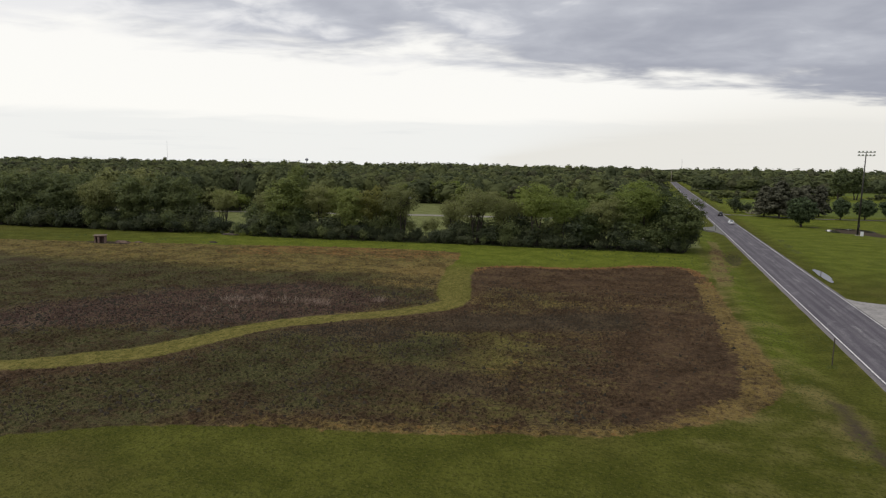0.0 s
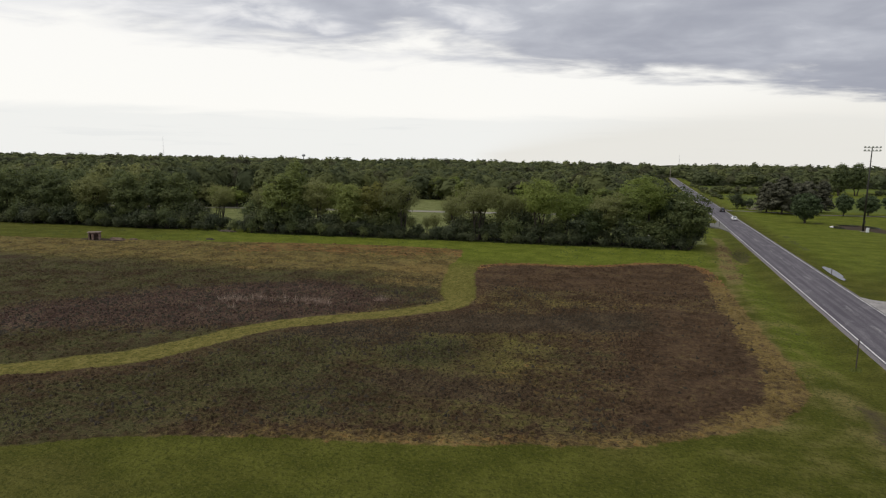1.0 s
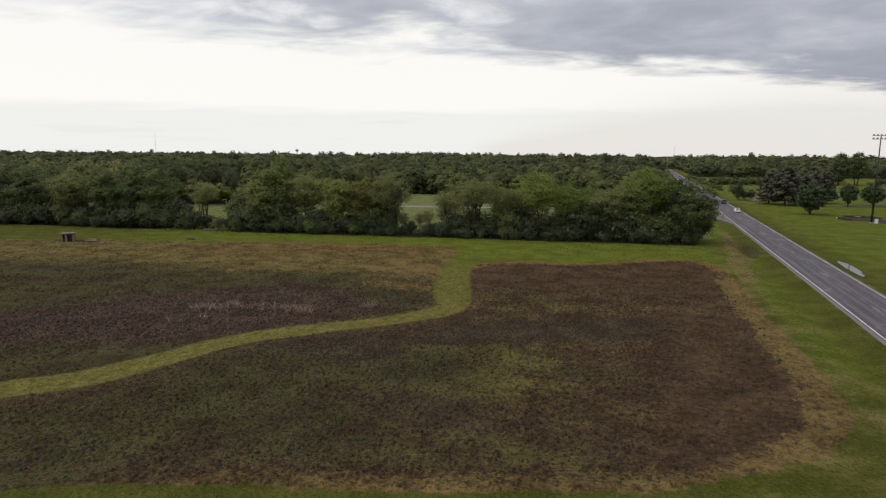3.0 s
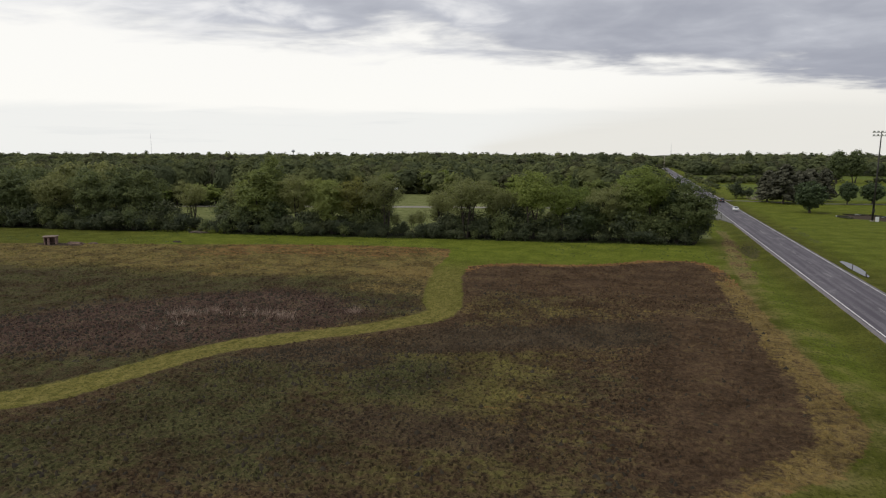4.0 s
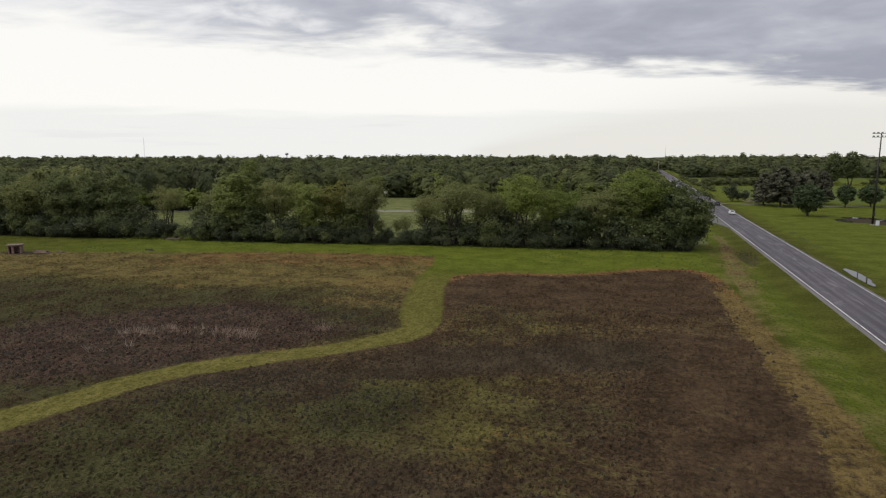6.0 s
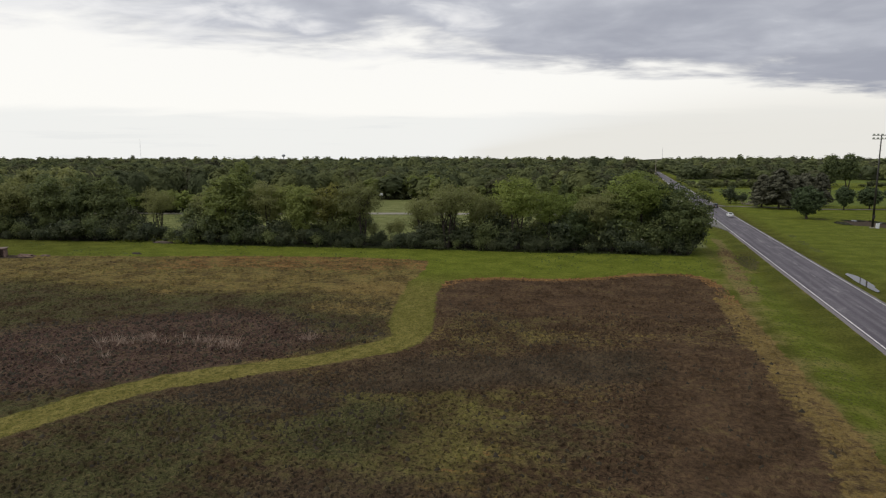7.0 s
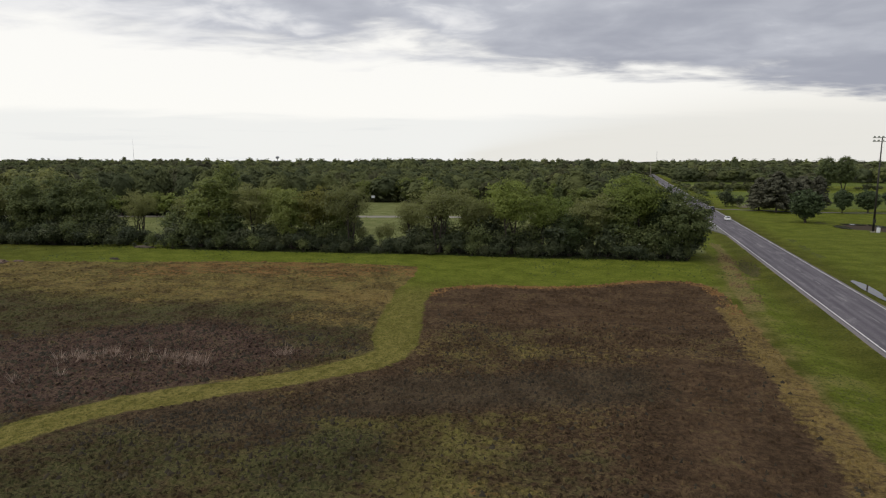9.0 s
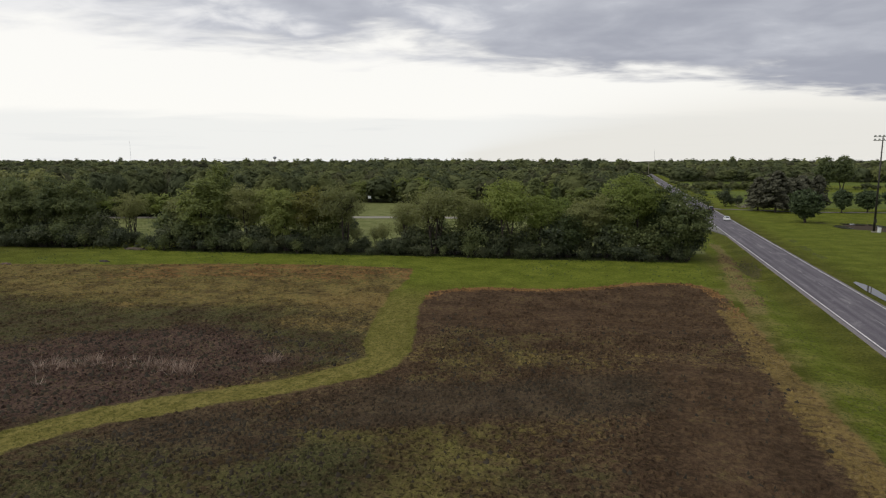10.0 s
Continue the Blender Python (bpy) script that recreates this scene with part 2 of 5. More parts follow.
    b.inputs["Roughness"].default_value, b.inputs["Specular IOR Level"].default_value = 0.95, 0.05
    bump(t, b, nmath(t, "ADD", nmath(t, "ADD", n_fine, nmath(t, "MULTIPLY", n_grain, 0.5)), nmath(t, "MULTIPLY", clod, 1.1)), 1.0, 0.36)
    return m


def asphalt_material():
    m, t, b = material("asphalt")
    p, _ = where(t)
    fine = nnoise(t, p, 9.0, 5.0, 0.7)
    along = nnoise(t, nscale(t, p, (1.6, 0.05, 1.0)), 1.0, 5.0, 0.6)
    patch = nnoise(t, nscale(t, p, (0.6, 0.16, 1.0)), 0.9, 7.0, 0.68, 0.6)
    crack = nnoise(t, nscale(t, p, (0.7, 0.35, 1.0)), 1.2, 8.0, 0.75, 1.2)
    c = nmix(t, nstep(t, along, 0.32, 0.68), (0.078, 0.068, 0.080, 1), (0.124, 0.110, 0.123, 1))
    c = nmix(t, nmath(t, "MULTIPLY", nstep(t, patch, 0.52, 0.70), 0.55), c, (0.265, 0.25, 0.255, 1))
    c = nmix(t, nmath(t, "MULTIPLY", nstep(t, patch, 0.40, 0.28), 0.7), c, (0.078, 0.072, 0.082, 1))
    across = nmath(t, "SUBTRACT", nsep(t, p, 0), ROAD_MID)
    track = nmath(t, "ABSOLUTE", nmath(t, "SUBTRACT", nmath(t, "ABSOLUTE", nmath(t, "SUBTRACT", nmath(t, "ABSOLUTE", across), 1.75)), 0.85))
    c = nmix(t, nmath(t, "MULTIPLY", nstep(t, track, 0.50, 0.10), nmath(t, "MULTIPLY", patch, 0.55)), c, (0.215, 0.20, 0.205, 1))
    c = nmix(t, nmath(t, "MULTIPLY", nstep(t, nmath(t, "ABSOLUTE", across), 0.55, 0.15), nstep(t, patch, 0.42, 0.6, 0.0, 0.30)), c, (0.27, 0.255, 0.255, 1))
    c = nmix(t, nmath(t, "MULTIPLY", nstep(t, nmath(t, "ABSOLUTE", across), 3.85, 4.1), 0.6), c, (0.22, 0.20, 0.185, 1))
    seam = nmath(t, "ABSOLUTE", nmath(t, "SUBTRACT", crack, 0.5))
    c = nmix(t, nmath(t, "MULTIPLY", nstep(t, seam, 0.016, 0.003), 0.6), c, (0.05, 0.046, 0.05, 1))
    c = nmix(t, nmath(t, "MULTIPLY", nstep(t, fine, 0.4, 0.8), 0.35), c, (0.085, 0.08, 0.088, 1))
    put(t, b.inputs["Base Color"], c)
    b.inputs["Roughness"].default_value, b.inputs["Specular IOR Level"].default_value = 0.82, 0.3
    bump(t, b, fine, 0.3, 0.01)
    return m


def paint_material(name, rgb, wear):
    m, t, b = material(name)
    p, _ = where(t)
    n = nnoise(t, p, 2.2, 7.0, 0.72)
    put(t, b.inputs["Base Color"], nmix(t, nstep(t, n, wear - 0.10, wear + 0.10), (0.17, 0.16, 0.165, 1), (*rgb, 1)))
    b.inputs["Roughness"].default_value = 0.7
    return m


def water_material():
    m, t, b = material("puddle_water")
    p, _ = where(t)
    n = nnoise(t, p, 1.5, 3.0, 0.5)
    put(t, b.inputs["Base Color"], nmix(t, n, (0.05, 0.045, 0.035, 1), (0.10, 0.09, 0.07, 1)))
    b.inputs["Roughness"].default_value, b.inputs["IOR"].default_value = 0.03, 1.33
    b.inputs["Specular IOR Level"].default_value = 0.9
    bump(t, b, n, 0.04, 0.02)
    return m


M_GROUND, M_ASPHALT, M_WATER = ground_material(), asphalt_material(), water_material()
M_LINE, M_LINE_WORN = paint_material("edge_paint", (0.68, 0.67, 0.64), 0.42), paint_material("worn_paint", (0.66, 0.65, 0.60), 0.47)
M_DASH = paint_material("centre_paint", (0.36, 0.345, 0.315), 0.58)
M_GRAVEL = plain("pale_gravel", (0.33, 0.31, 0.29), 0.95, 0.0, 0.22, 3.0)
M_MOUTH = plain("pale_asphalt", (0.150, 0.146, 0.125), 0.9, 0.0, 0.18, 1.4)
M_CONCRETE = plain("pale_concrete", (0.25, 0.23, 0.18), 0.9, 0.0, 0.12, 1.0)
M_BARK = plain("bark", (0.060, 0.048, 0.037), 0.95, 0.0, 0.25, 5.0)
M_BARK_PALE = plain("bare_branch", (0.36, 0.31, 0.25), 0.9, 0.0, 0.2, 5.0)
M_LEAF = leafy("broad_leaf", (0.126, 0.159, 0.054), (0.212, 0.249, 0.072), (0.292, 0.317, 0.086))
M_LEAF_BRIGHT = leafy("young_leaf", (0.135, 0.186, 0.046), (0.211, 0.262, 0.061), (0.276, 0.313, 0.078))
M_LEAF_YELLOW = leafy("yellow_leaf", (0.134, 0.143, 0.040), (0.226, 0.223, 0.059), (0.330, 0.301, 0.077))
M_LEAF_OLIVE = leafy("olive_leaf", (0.135, 0.149, 0.059), (0.214, 0.228, 0.085), (0.293, 0.299, 0.109))
M_LEAF_DARK = leafy("dark_leaf", (0.094, 0.120, 0.055), (0.149, 0.180, 0.070), (0.227, 0.250, 0.089))
M_LEAF_MAPLE = leafy("maple_leaf", (0.028, 0.044, 0.016), (0.066, 0.093, 0.036), (0.138, 0.179, 0.076), 0.2)
M_NEEDLE = leafy("pine_needle", (0.046, 0.050, 0.031), (0.090, 0.090, 0.057), (0.143, 0.140, 0.089), 0.2)
M_SHRUB = leafy("shrub_leaf", (0.046, 0.062, 0.035), (0.078, 0.095, 0.046), (0.120, 0.130, 0.060), 0.40)
M_SHRUB_BLOOM = leafy("blossoming_leaf", (0.054, 0.079, 0.032), (0.095, 0.121, 0.042), (0.142, 0.164, 0.054), 0.40, 0.6, (0.40, 0.40, 0.31))
M_STUB = tufty("burnt_stub", (0.022, 0.018, 0.012), (0.036, 0.029, 0.018), (0.060, 0.049, 0.027))
M_REGROW = tufty("regrowth_blade", (0.048, 0.048, 0.017), (0.076, 0.070, 0.025), (0.110, 0.094, 0.038))
M_STRAW = tufty("straw_blade", (0.080, 0.052, 0.022), (0.135, 0.092, 0.038), (0.205, 0.148, 0.062))
M_RUST = tufty("rust_blade", (0.105, 0.054, 0.022), (0.20, 0.108, 0.042), (0.30, 0.185, 0.075))
M_REED = tufty("dry_reed", (0.22, 0.15, 0.11), (0.31, 0.235, 0.18), (0.42, 0.33, 0.26))
M_BLADE = tufty("lawn_blade", (0.058, 0.068, 0.012), (0.080, 0.092, 0.017), (0.104, 0.110, 0.028))
M_WEED = tufty("weed_blade", (0.040, 0.058, 0.012), (0.062, 0.086, 0.018), (0.105, 0.125, 0.034))
M_STEEL = plain("dark_steel", (0.055, 0.05, 0.045), 0.6, 0.6, 0.2, 4.0)
M_GALV = plain("galvanised_steel", (0.42, 0.43, 0.44), 0.5, 0.8, 0.12, 4.0)
M_POST = plain("weathered_post", (0.075, 0.06, 0.045), 0.9, 0.0, 0.25, 7.0)
M_WHITE = plain("white_enamel", (0.74, 0.75, 0.75), 0.35, 0.0, 0.04, 3.0, 0.5)
M_STONE = plain("reddish_stone", (0.30, 0.20, 0.16), 0.95, 0.0, 0.3, 2.5)
M_SLAB = plain("weathered_roof_board", (0.24, 0.18, 0.145), 0.9, 0.0, 0.2, 2.5)
M_SOIL = plain("bare_soil", (0.16, 0.105, 0.075), 0.95, 0.0, 0.3, 1.5)
M_DARK_PAINT = plain("dark_car_paint", (0.050, 0.052, 0.060), 0.28, 0.5, 0.03, 3.0, 0.6)
M_GLASS = plain("dark_car_glass", (0.012, 0.014, 0.016), 0.06, 0.0, 0.05, 3.0, 0.8)
M_TYRE = plain("tyre_rubber", (0.018, 0.018, 0.018), 0.85, 0.0, 0.2, 12.0)
M_TRIM = plain("black_trim", (0.02, 0.02, 0.021), 0.5, 0.0, 0.1, 8.0)
M_RED = plain("red_lens", (0.30, 0.012, 0.010), 0.2, 0.0, 0.05, 8.0, 0.6)
M_LENS = plain("clear_lens", (0.68, 0.69, 0.70), 0.15, 0.0, 0.03, 8.0, 0.6)


# ---------------------------------------------------------------- mesh helpers


def mesh_of(name, verts, faces, mat):
    """A mesh from an (n, 3) array and an (m, k) array of corners."""
    verts, faces = np.asarray(verts, np.float32), np.asarray(faces, np.int32)
    me = bpy.data.meshes.new(name)
    me.vertices.add(len(verts))
    me.vertices.foreach_set("co", verts.ravel())
    k = faces.shape[1]
    me.loops.add(faces.size)
    me.loops.foreach_set("vertex_index", faces.ravel())
    me.polygons.add(len(faces))
    me.polygons.foreach_set("loop_start", np.arange(0, faces.size, k, dtype=np.int32))
    me.update(calc_edges=True)
    me.materials.append(mat)
    return me


def child(name, me, parent, label=""):
    ob = new(name, me)
    ob.parent = parent
    return tagged(ob, label)


def part(name, bm, mat, parent, label=""):
    me = bpy.data.meshes.new(name)
    bm.normal_update()
    bm.to_mesh(me)
    bm.free()
    me.materials.append(mat)
    ob = new(name, me)
    ob.parent = parent
    return tagged(ob, label)


def root(name, m, label, category, group="", kind=""):
    ob = new(name)
    ob.matrix_basis = m
    return tagged(ob, label, category, group, kind)


def box(sx, sy, sz, at=(0, 0, 0), bevel=0.0, turn=0.0):
    bm = bmesh.new()
    bmesh.ops.create_cube(bm, size=1.0, matrix=pose(*at, 0, 0, turn) @ Matrix.Diagonal((sx, sy, sz, 1)))
    if bevel:
        bmesh.ops.bevel(bm, geom=bm.edges[:], offset=bevel, segments=2, profile=0.5, affect="EDGES")
    return bm


def rod(a, b, r0, r1, sides=10):
    bm = bmesh.new()
    a, b = Vector(a), Vector(b)
    turn = (b - a).to_track_quat("Z", "Y").to_matrix().to_4x4()
    bmesh.ops.create_cone(bm, cap_ends=True, segments=sides, radius1=r0, radius2=r1, depth=(b - a).length,
                          matrix=Matrix.Translation((a + b) / 2) @ turn)
    for f in bm.faces:
        f.smooth = len(f.verts) == 4
    return bm


def tube(points, radii, sides, verts, faces, base):
    """Adds a tapered tube along points to the lists; returns the new count of vertices."""
    points = np.asarray(points, float)
    way = np.gradient(points, axis=0)
    way /= np.linalg.norm(way, axis=1)[:, None] + 1e-9
    ref = np.where(np.abs(way[:, 2:3]) > 0.9, [[1.0, 0, 0]], [[0, 0, 1.0]])
    u = np.cross(way, ref)
    u /= np.linalg.norm(u, axis=1)[:, None] + 1e-9
    v = np.cross(way, u)
    ang = np.arange(sides) * 2 * np.pi / sides
    ring = points[:, None] + (np.cos(ang)[None, :, None] * u[:, None] + np.sin(ang)[None, :, None] * v[:, None]) * np.asarray(radii)[:, None, None]
    verts.append(ring.reshape(-1, 3))
    n = len(points)
    i, j = np.meshgrid(np.arange(n - 1), np.arange(sides), indexing="ij")
    k = (j + 1) % sides
    faces.append(np.stack([base + i * sides + j, base + i * sides + k, base + (i + 1) * sides + k, base + (i + 1) * sides + j], -1).reshape(-1, 4))
    return base + n * sides


def unit(a):
    return a / (np.linalg.norm(a, axis=-1, keepdims=True) + 1e-9)


def vnoise(x, y, scale, seed=0):
    """Smooth value noise on the plan, 0 to 1."""
    table = np.random.default_rng(seed).random((64, 64))
    x, y = np.asarray(x, float) * scale + 17.3 * (seed + 1), np.asarray(y, float) * scale + 9.1 * (seed + 1)
    i, j = np.floor(x).astype(int), np.floor(y).astype(int)
    u, v = x - i, y - j
    u, v = u * u * (3 - 2 * u), v * v * (3 - 2 * v)
    g = lambda a, b: table[a % 64, b % 64]
    return (g(i, j) * (1 - u) + g(i + 1, j) * u) * (1 - v) + (g(i, j + 1) * (1 - u) + g(i + 1, j + 1) * u) * v


def smooth(a, lo, hi):
    t = np.clip((np.asarray(a, float) - lo) / (hi - lo), 0, 1)
    return t * t * (3 - 2 * t)


def line_distance(x, y, pts):
    """Distance on the plan to an open line."""
    best = np.full(np.shape(x), 1e9)
    for (ax, ay), (bx, by) in zip(pts[:-1], pts[1:]):
        ux, uy = bx - ax, by - ay
        k = np.clip(((x - ax) * ux + (y - ay) * uy) / (ux * ux + uy * uy), 0, 1)
        best = np.minimum(best, np.hypot(x - ax - k * ux, y - ay - k * uy))
    return best


def inside(x, y, pts):
    """Signed distance to a closed outline, positive inside."""
    ring = list(pts) + [pts[0]]
    odd = np.zeros(np.shape(x), bool)
    for (ax, ay), (bx, by) in zip(ring[:-1], ring[1:]):
        if ay != by:
            odd ^= ((ay > y) != (by > y)) & (x < (bx - ax) * (y - ay) / (by - ay) + ax)
    return np.where(odd, 1, -1) * line_distance(x, y, ring)


# ---------------------------------------------------------------- plan of the place
EAST = [(-75, 0), (-56, 12), (-36.2, 25.3), (-30.1, 29.2), (-26.3, 30.8), (-18.3, 33.3), (-10.1, 35.4), (-2.2, 37.8), (5.5, 40.4), (9.5, 42.8),
        (13.7, 46.1), (16.9, 49.0), (19.6, 52.6), (21.1, 56.4), (21.4, 61), (20.9, 71.3), (20.3, 85.6), (19.7, 105), (18.8, 119), (17.6, 125.5),
        (15.4, 128.8), (12.4, 129.7), (4.9, 127.1), (0.3, 122.9), (-8, 118.8), (-17.7, 118), (-22, 115.2), (-24.6, 112), (-24.2, 107.3), (-21.5, 96.5),
        (-18.8, 88), (-17.3, 82), (-17.1, 78.4), (-18.4, 75.3), (-23, 69.5), (-29.7, 63.5), (-34.2, 59.7), (-36.4, 56), (-38, 50.8), (-39.4, 45.6),
        (-42.3, 41.2), (-46.4, 37.9), (-50.2, 35.3), (-62, 27), (-80, 14)]
WEST = [(-85, 20), (-66, 30), (-53.3, 37.5), (-49.4, 40.6), (-45.4, 44.9), (-43, 49.2), (-40.8, 55.4), (-38.4, 60.4), (-34.3, 65.2), (-29.6, 68.7),
        (-25.6, 72.4), (-22.3, 77), (-21.5, 80), (-24.6, 87.2), (-26.9, 95.7), (-30.4, 110), (-31.4, 121), (-34, 131), (-50, 130.5), (-72.5, 126.5),
        (-93, 119.5), (-120, 113), (-150, 105), (-200, 90), (-230, 40), (-150, 0)]
PLUM = [(-95, 38), (-75.8, 53.5), (-69, 65.7), (-64.6, 72), (-58, 77.3), (-45.7, 84.6), (-36.7, 84), (-29, 82.5), (-22, 80), (-28, 69.5), (-37, 61), (-43, 57), (-47, 53), (-54, 51), (-64, 45), (-80, 32)]
MOWN = [(-85, 16.5), (-56, 33.5), (-48, 39.3), (-43, 44.5), (-40.4, 50), (-38.4, 55.4), (-35.6, 60.6), (-31.6, 64.8), (-27.2, 68.5), (-22.8, 73), (-19.6, 78.4), (-20.6, 84.5), (-23, 92), (-26.4, 104), (-28, 116)]
SIDE_ROAD = [(11, 221), (2, 229), (-25, 239), (-95, 222), (-165, 203), (-300, 168)]
PARK_DRIVE = [(38.4, 300), (48, 295), (70, 286), (110, 294), (170, 306), (260, 330)]


def tree_line(x):
    """y of the near foot of the tree line."""
    return 148.3 + 0.115 * np.asarray(x, float) + 1.5 * (vnoise(x, np.zeros(np.shape(x)), 0.09, 3) - 0.5)


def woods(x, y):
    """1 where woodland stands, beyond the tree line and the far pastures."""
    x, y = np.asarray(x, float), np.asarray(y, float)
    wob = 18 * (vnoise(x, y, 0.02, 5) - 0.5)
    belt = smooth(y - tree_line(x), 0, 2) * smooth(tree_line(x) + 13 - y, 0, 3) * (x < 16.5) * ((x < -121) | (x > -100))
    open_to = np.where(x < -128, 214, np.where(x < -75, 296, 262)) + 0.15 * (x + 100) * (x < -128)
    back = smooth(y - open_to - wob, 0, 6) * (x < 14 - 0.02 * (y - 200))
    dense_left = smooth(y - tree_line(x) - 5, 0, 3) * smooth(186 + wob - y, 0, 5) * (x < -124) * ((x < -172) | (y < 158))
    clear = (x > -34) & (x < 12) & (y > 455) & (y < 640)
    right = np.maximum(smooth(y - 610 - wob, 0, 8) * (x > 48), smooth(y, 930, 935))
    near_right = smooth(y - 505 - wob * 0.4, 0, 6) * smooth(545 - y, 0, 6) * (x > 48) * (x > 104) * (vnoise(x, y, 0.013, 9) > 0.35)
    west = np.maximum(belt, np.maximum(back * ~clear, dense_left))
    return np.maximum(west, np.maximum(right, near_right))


def height(x, y):
    """Height of the ground."""
    x, y = np.asarray(x, float), np.asarray(y, float)
    h = 0.22 * (vnoise(x, y, 0.035, 1) - 0.5) + 0.10 * (vnoise(x, y, 0.21, 2) - 0.5)
    road = smooth(np.abs(x - ROAD_MID), 4.3, 6.5)
    h = h * road
    h = h - 0.55 * np.exp(-((x - 26.3) / 1.9) ** 2) * smooth(y, 40, 90) - 0.35 * np.exp(-((x - 41.6) / 1.7) ** 2) * smooth(np.abs(y - 97.5), 8, 12)
    h = h - 0.8 * np.exp(-((x - 26.9) / 1.5) ** 2 - ((y - 150) / 9) ** 2) + 0.45 * np.exp(-((x - 26) / 2.2) ** 2 - ((y - 137.2) / 0.9) ** 2)
    h = h + 0.30 * np.exp(-((x - 23.4) / 1.0) ** 2) * smooth(y, 132, 140) * smooth(y, 185, 170)
    far = smooth(np.hypot(x, y), 500, 1600) * 5.0 * (0.55 + 0.9 * vnoise(x, y, 0.0022, 4))
    return h + far * smooth(np.abs(x - ROAD_MID), 8, 120) + far * 0.25


# ---------------------------------------------------------------- ground
def spread(lo, hi, step, near, farther):
    """Grid lines: even between lo and hi, then ever wider out to near and farther."""
    mid = np.arange(lo, hi + step / 2, step)
    out, d, a = [], step, hi
    while a < farther:
        d *= 1.22
        a += d
        out.append(a)
    back, d, a = [], step, lo
    while a > near:
        d *= 1.22
        a -= d
        back.append(a)
    return np.r_[back[::-1], mid, out]


def cover(x, y):
    """What grows at each place of the plan: the weights that the ground material mixes by."""
    e, w = inside(x, y, EAST), inside(x, y, WEST)
    field = np.maximum(e, w)
    big, mid = vnoise(x, y, 0.05, 11), vnoise(x, y, 0.13, 12)
    # east field: brown block along the road and across its far end, olive and slate patches elsewhere
    wx, wy = x + 3.0 * (mid - 0.5) + 5 * (big - 0.5), y + 3.5 * (vnoise(x, y, 0.11, 15) - 0.5)
    spot = lambda cx, cy, rx, ry: smooth(np.hypot((wx - cx) / rx, (wy - cy) / ry), 1.25, 0.45)
    block = smooth(wx - 5, -1.5, 2.5) * smooth(y, 42, 48) * smooth(y, 90, 84)
    top = smooth(y - 0.1 * x, 93, 99)
    band = smooth(wy - 0.10 * x, 80.5, 84) * smooth(wy - 0.10 * x, 91, 87) * (0.55 + 0.45 * smooth(big, 0.3, 0.6))
    slate = np.clip(smooth(np.abs(wy - 75.4 - 0.35 * x), 6.5, 3.2) * smooth(wx, -24, -15) * smooth(wx, 9, 3) + 0.7 * spot(-25, 60, 8, 5) + 0.6 * spot(-10, 48, 9, 4), 0, 1)
    green = np.clip(spot(1.4, 60, 3.6, 4.2) + spot(-13.5, 57, 4.5, 5) + 0.8 * spot(-30, 50, 9, 10) + 0.7 * spot(-21, 42, 9, 6) + 0.9 * spot(-44, 33, 16, 11), 0, 1)
    glade = np.clip(spot(-1.5, 69.5, 5.2, 4.2) + spot(5.2, 76.5, 2.2, 5) + 0.8 * spot(-6, 63, 6, 4) + 0.8 * spot(-3, 55, 5, 4) + 0.6 * spot(-16, 66, 8, 4) + 0.7 * spot(1, 51, 5, 4), 0, 1)
    grow_e = np.clip(0.30 + 0.14 * smooth(-wx, -2, 4) * (1 - top) + 0.7 * (big - 0.5) + 0.13 * glade + 0.24 * green + 0.30 * band + 0.04 * smooth(-x, 6, 24) - 0.55 * block - 0.50 * top - 0.65 * slate, 0, 1)
    grow_e = np.clip(grow_e - 0.30 * smooth(e, 5, 1.5) * smooth(-x, 12, 18) * smooth(y, 20, 40), 0, 1)
    reddish = np.clip(smooth(vnoise(x, y, 0.09, 14), 0.62, 0.85) + spot(-10, 60.5, 2.6, 2.2) + 0.7 * spot(5.5, 66, 1.2, 9), 0, 1)
    straw_e = 0.62 * band + 0.22 * glade * smooth(mid, 0.3, 0.7) + 0.10 * smooth(mid, 0.6, 0.9)
    rim = np.where((x > 11) & (y < 112), smooth(e + 0.8 * (mid - 0.5), 3.9, 3.1), smooth(e, 3.6, 0.6))
    south = smooth(-y + 0.28 * x, -47, -40)
    straw_e = straw_e + rim * np.clip(0.10 + 0.75 * south * smooth(x, -34, -12) + (0.86 - 0.10 * smooth(y, 78, 66)) * smooth(x, 10, 16) * smooth(y, 122, 110), 0, 1)
    rust_e = 0.34 * reddish * (1 - 0.7 * green) + 0.10 * band + rim * smooth(y - 0.3 * x, 112, 116) * 0.95 + rim * south * 0.40 * smooth(x, -36, -10) + 0.16 * rim * smooth(x, 12, 16) * smooth(y, 92, 66)
    quiet = np.clip(block + 0.8 * top, 0, 1) * (1 - rim)
    straw_e, rust_e, grow_e = straw_e * (1 - 0.9 * quiet), rust_e * (1 - 0.7 * quiet), grow_e - 0.12 * quiet
    # west field: plum band by the path, olive beyond, rust strip at its far edge
    plum = smooth(inside(x, y, PLUM) + 5 * (big - 0.5) + 3.5 * (mid - 0.5), -2.8, 4.2)
    olive = smooth(y - 92 - 0.10 * (x + 57) - 6 * (mid - 0.5), -4, 8)
    rust_w = 0.80 * smooth(y - 107 - 0.24 * (x + 72) - 8 * (mid - 0.5), -3, 7) * smooth(x, -100, -76)
    grow_w = np.clip(0.74 - 0.72 * plum + 0.15 * olive + 0.22 * plum * smooth(-x, 60, 90), 0, 1)
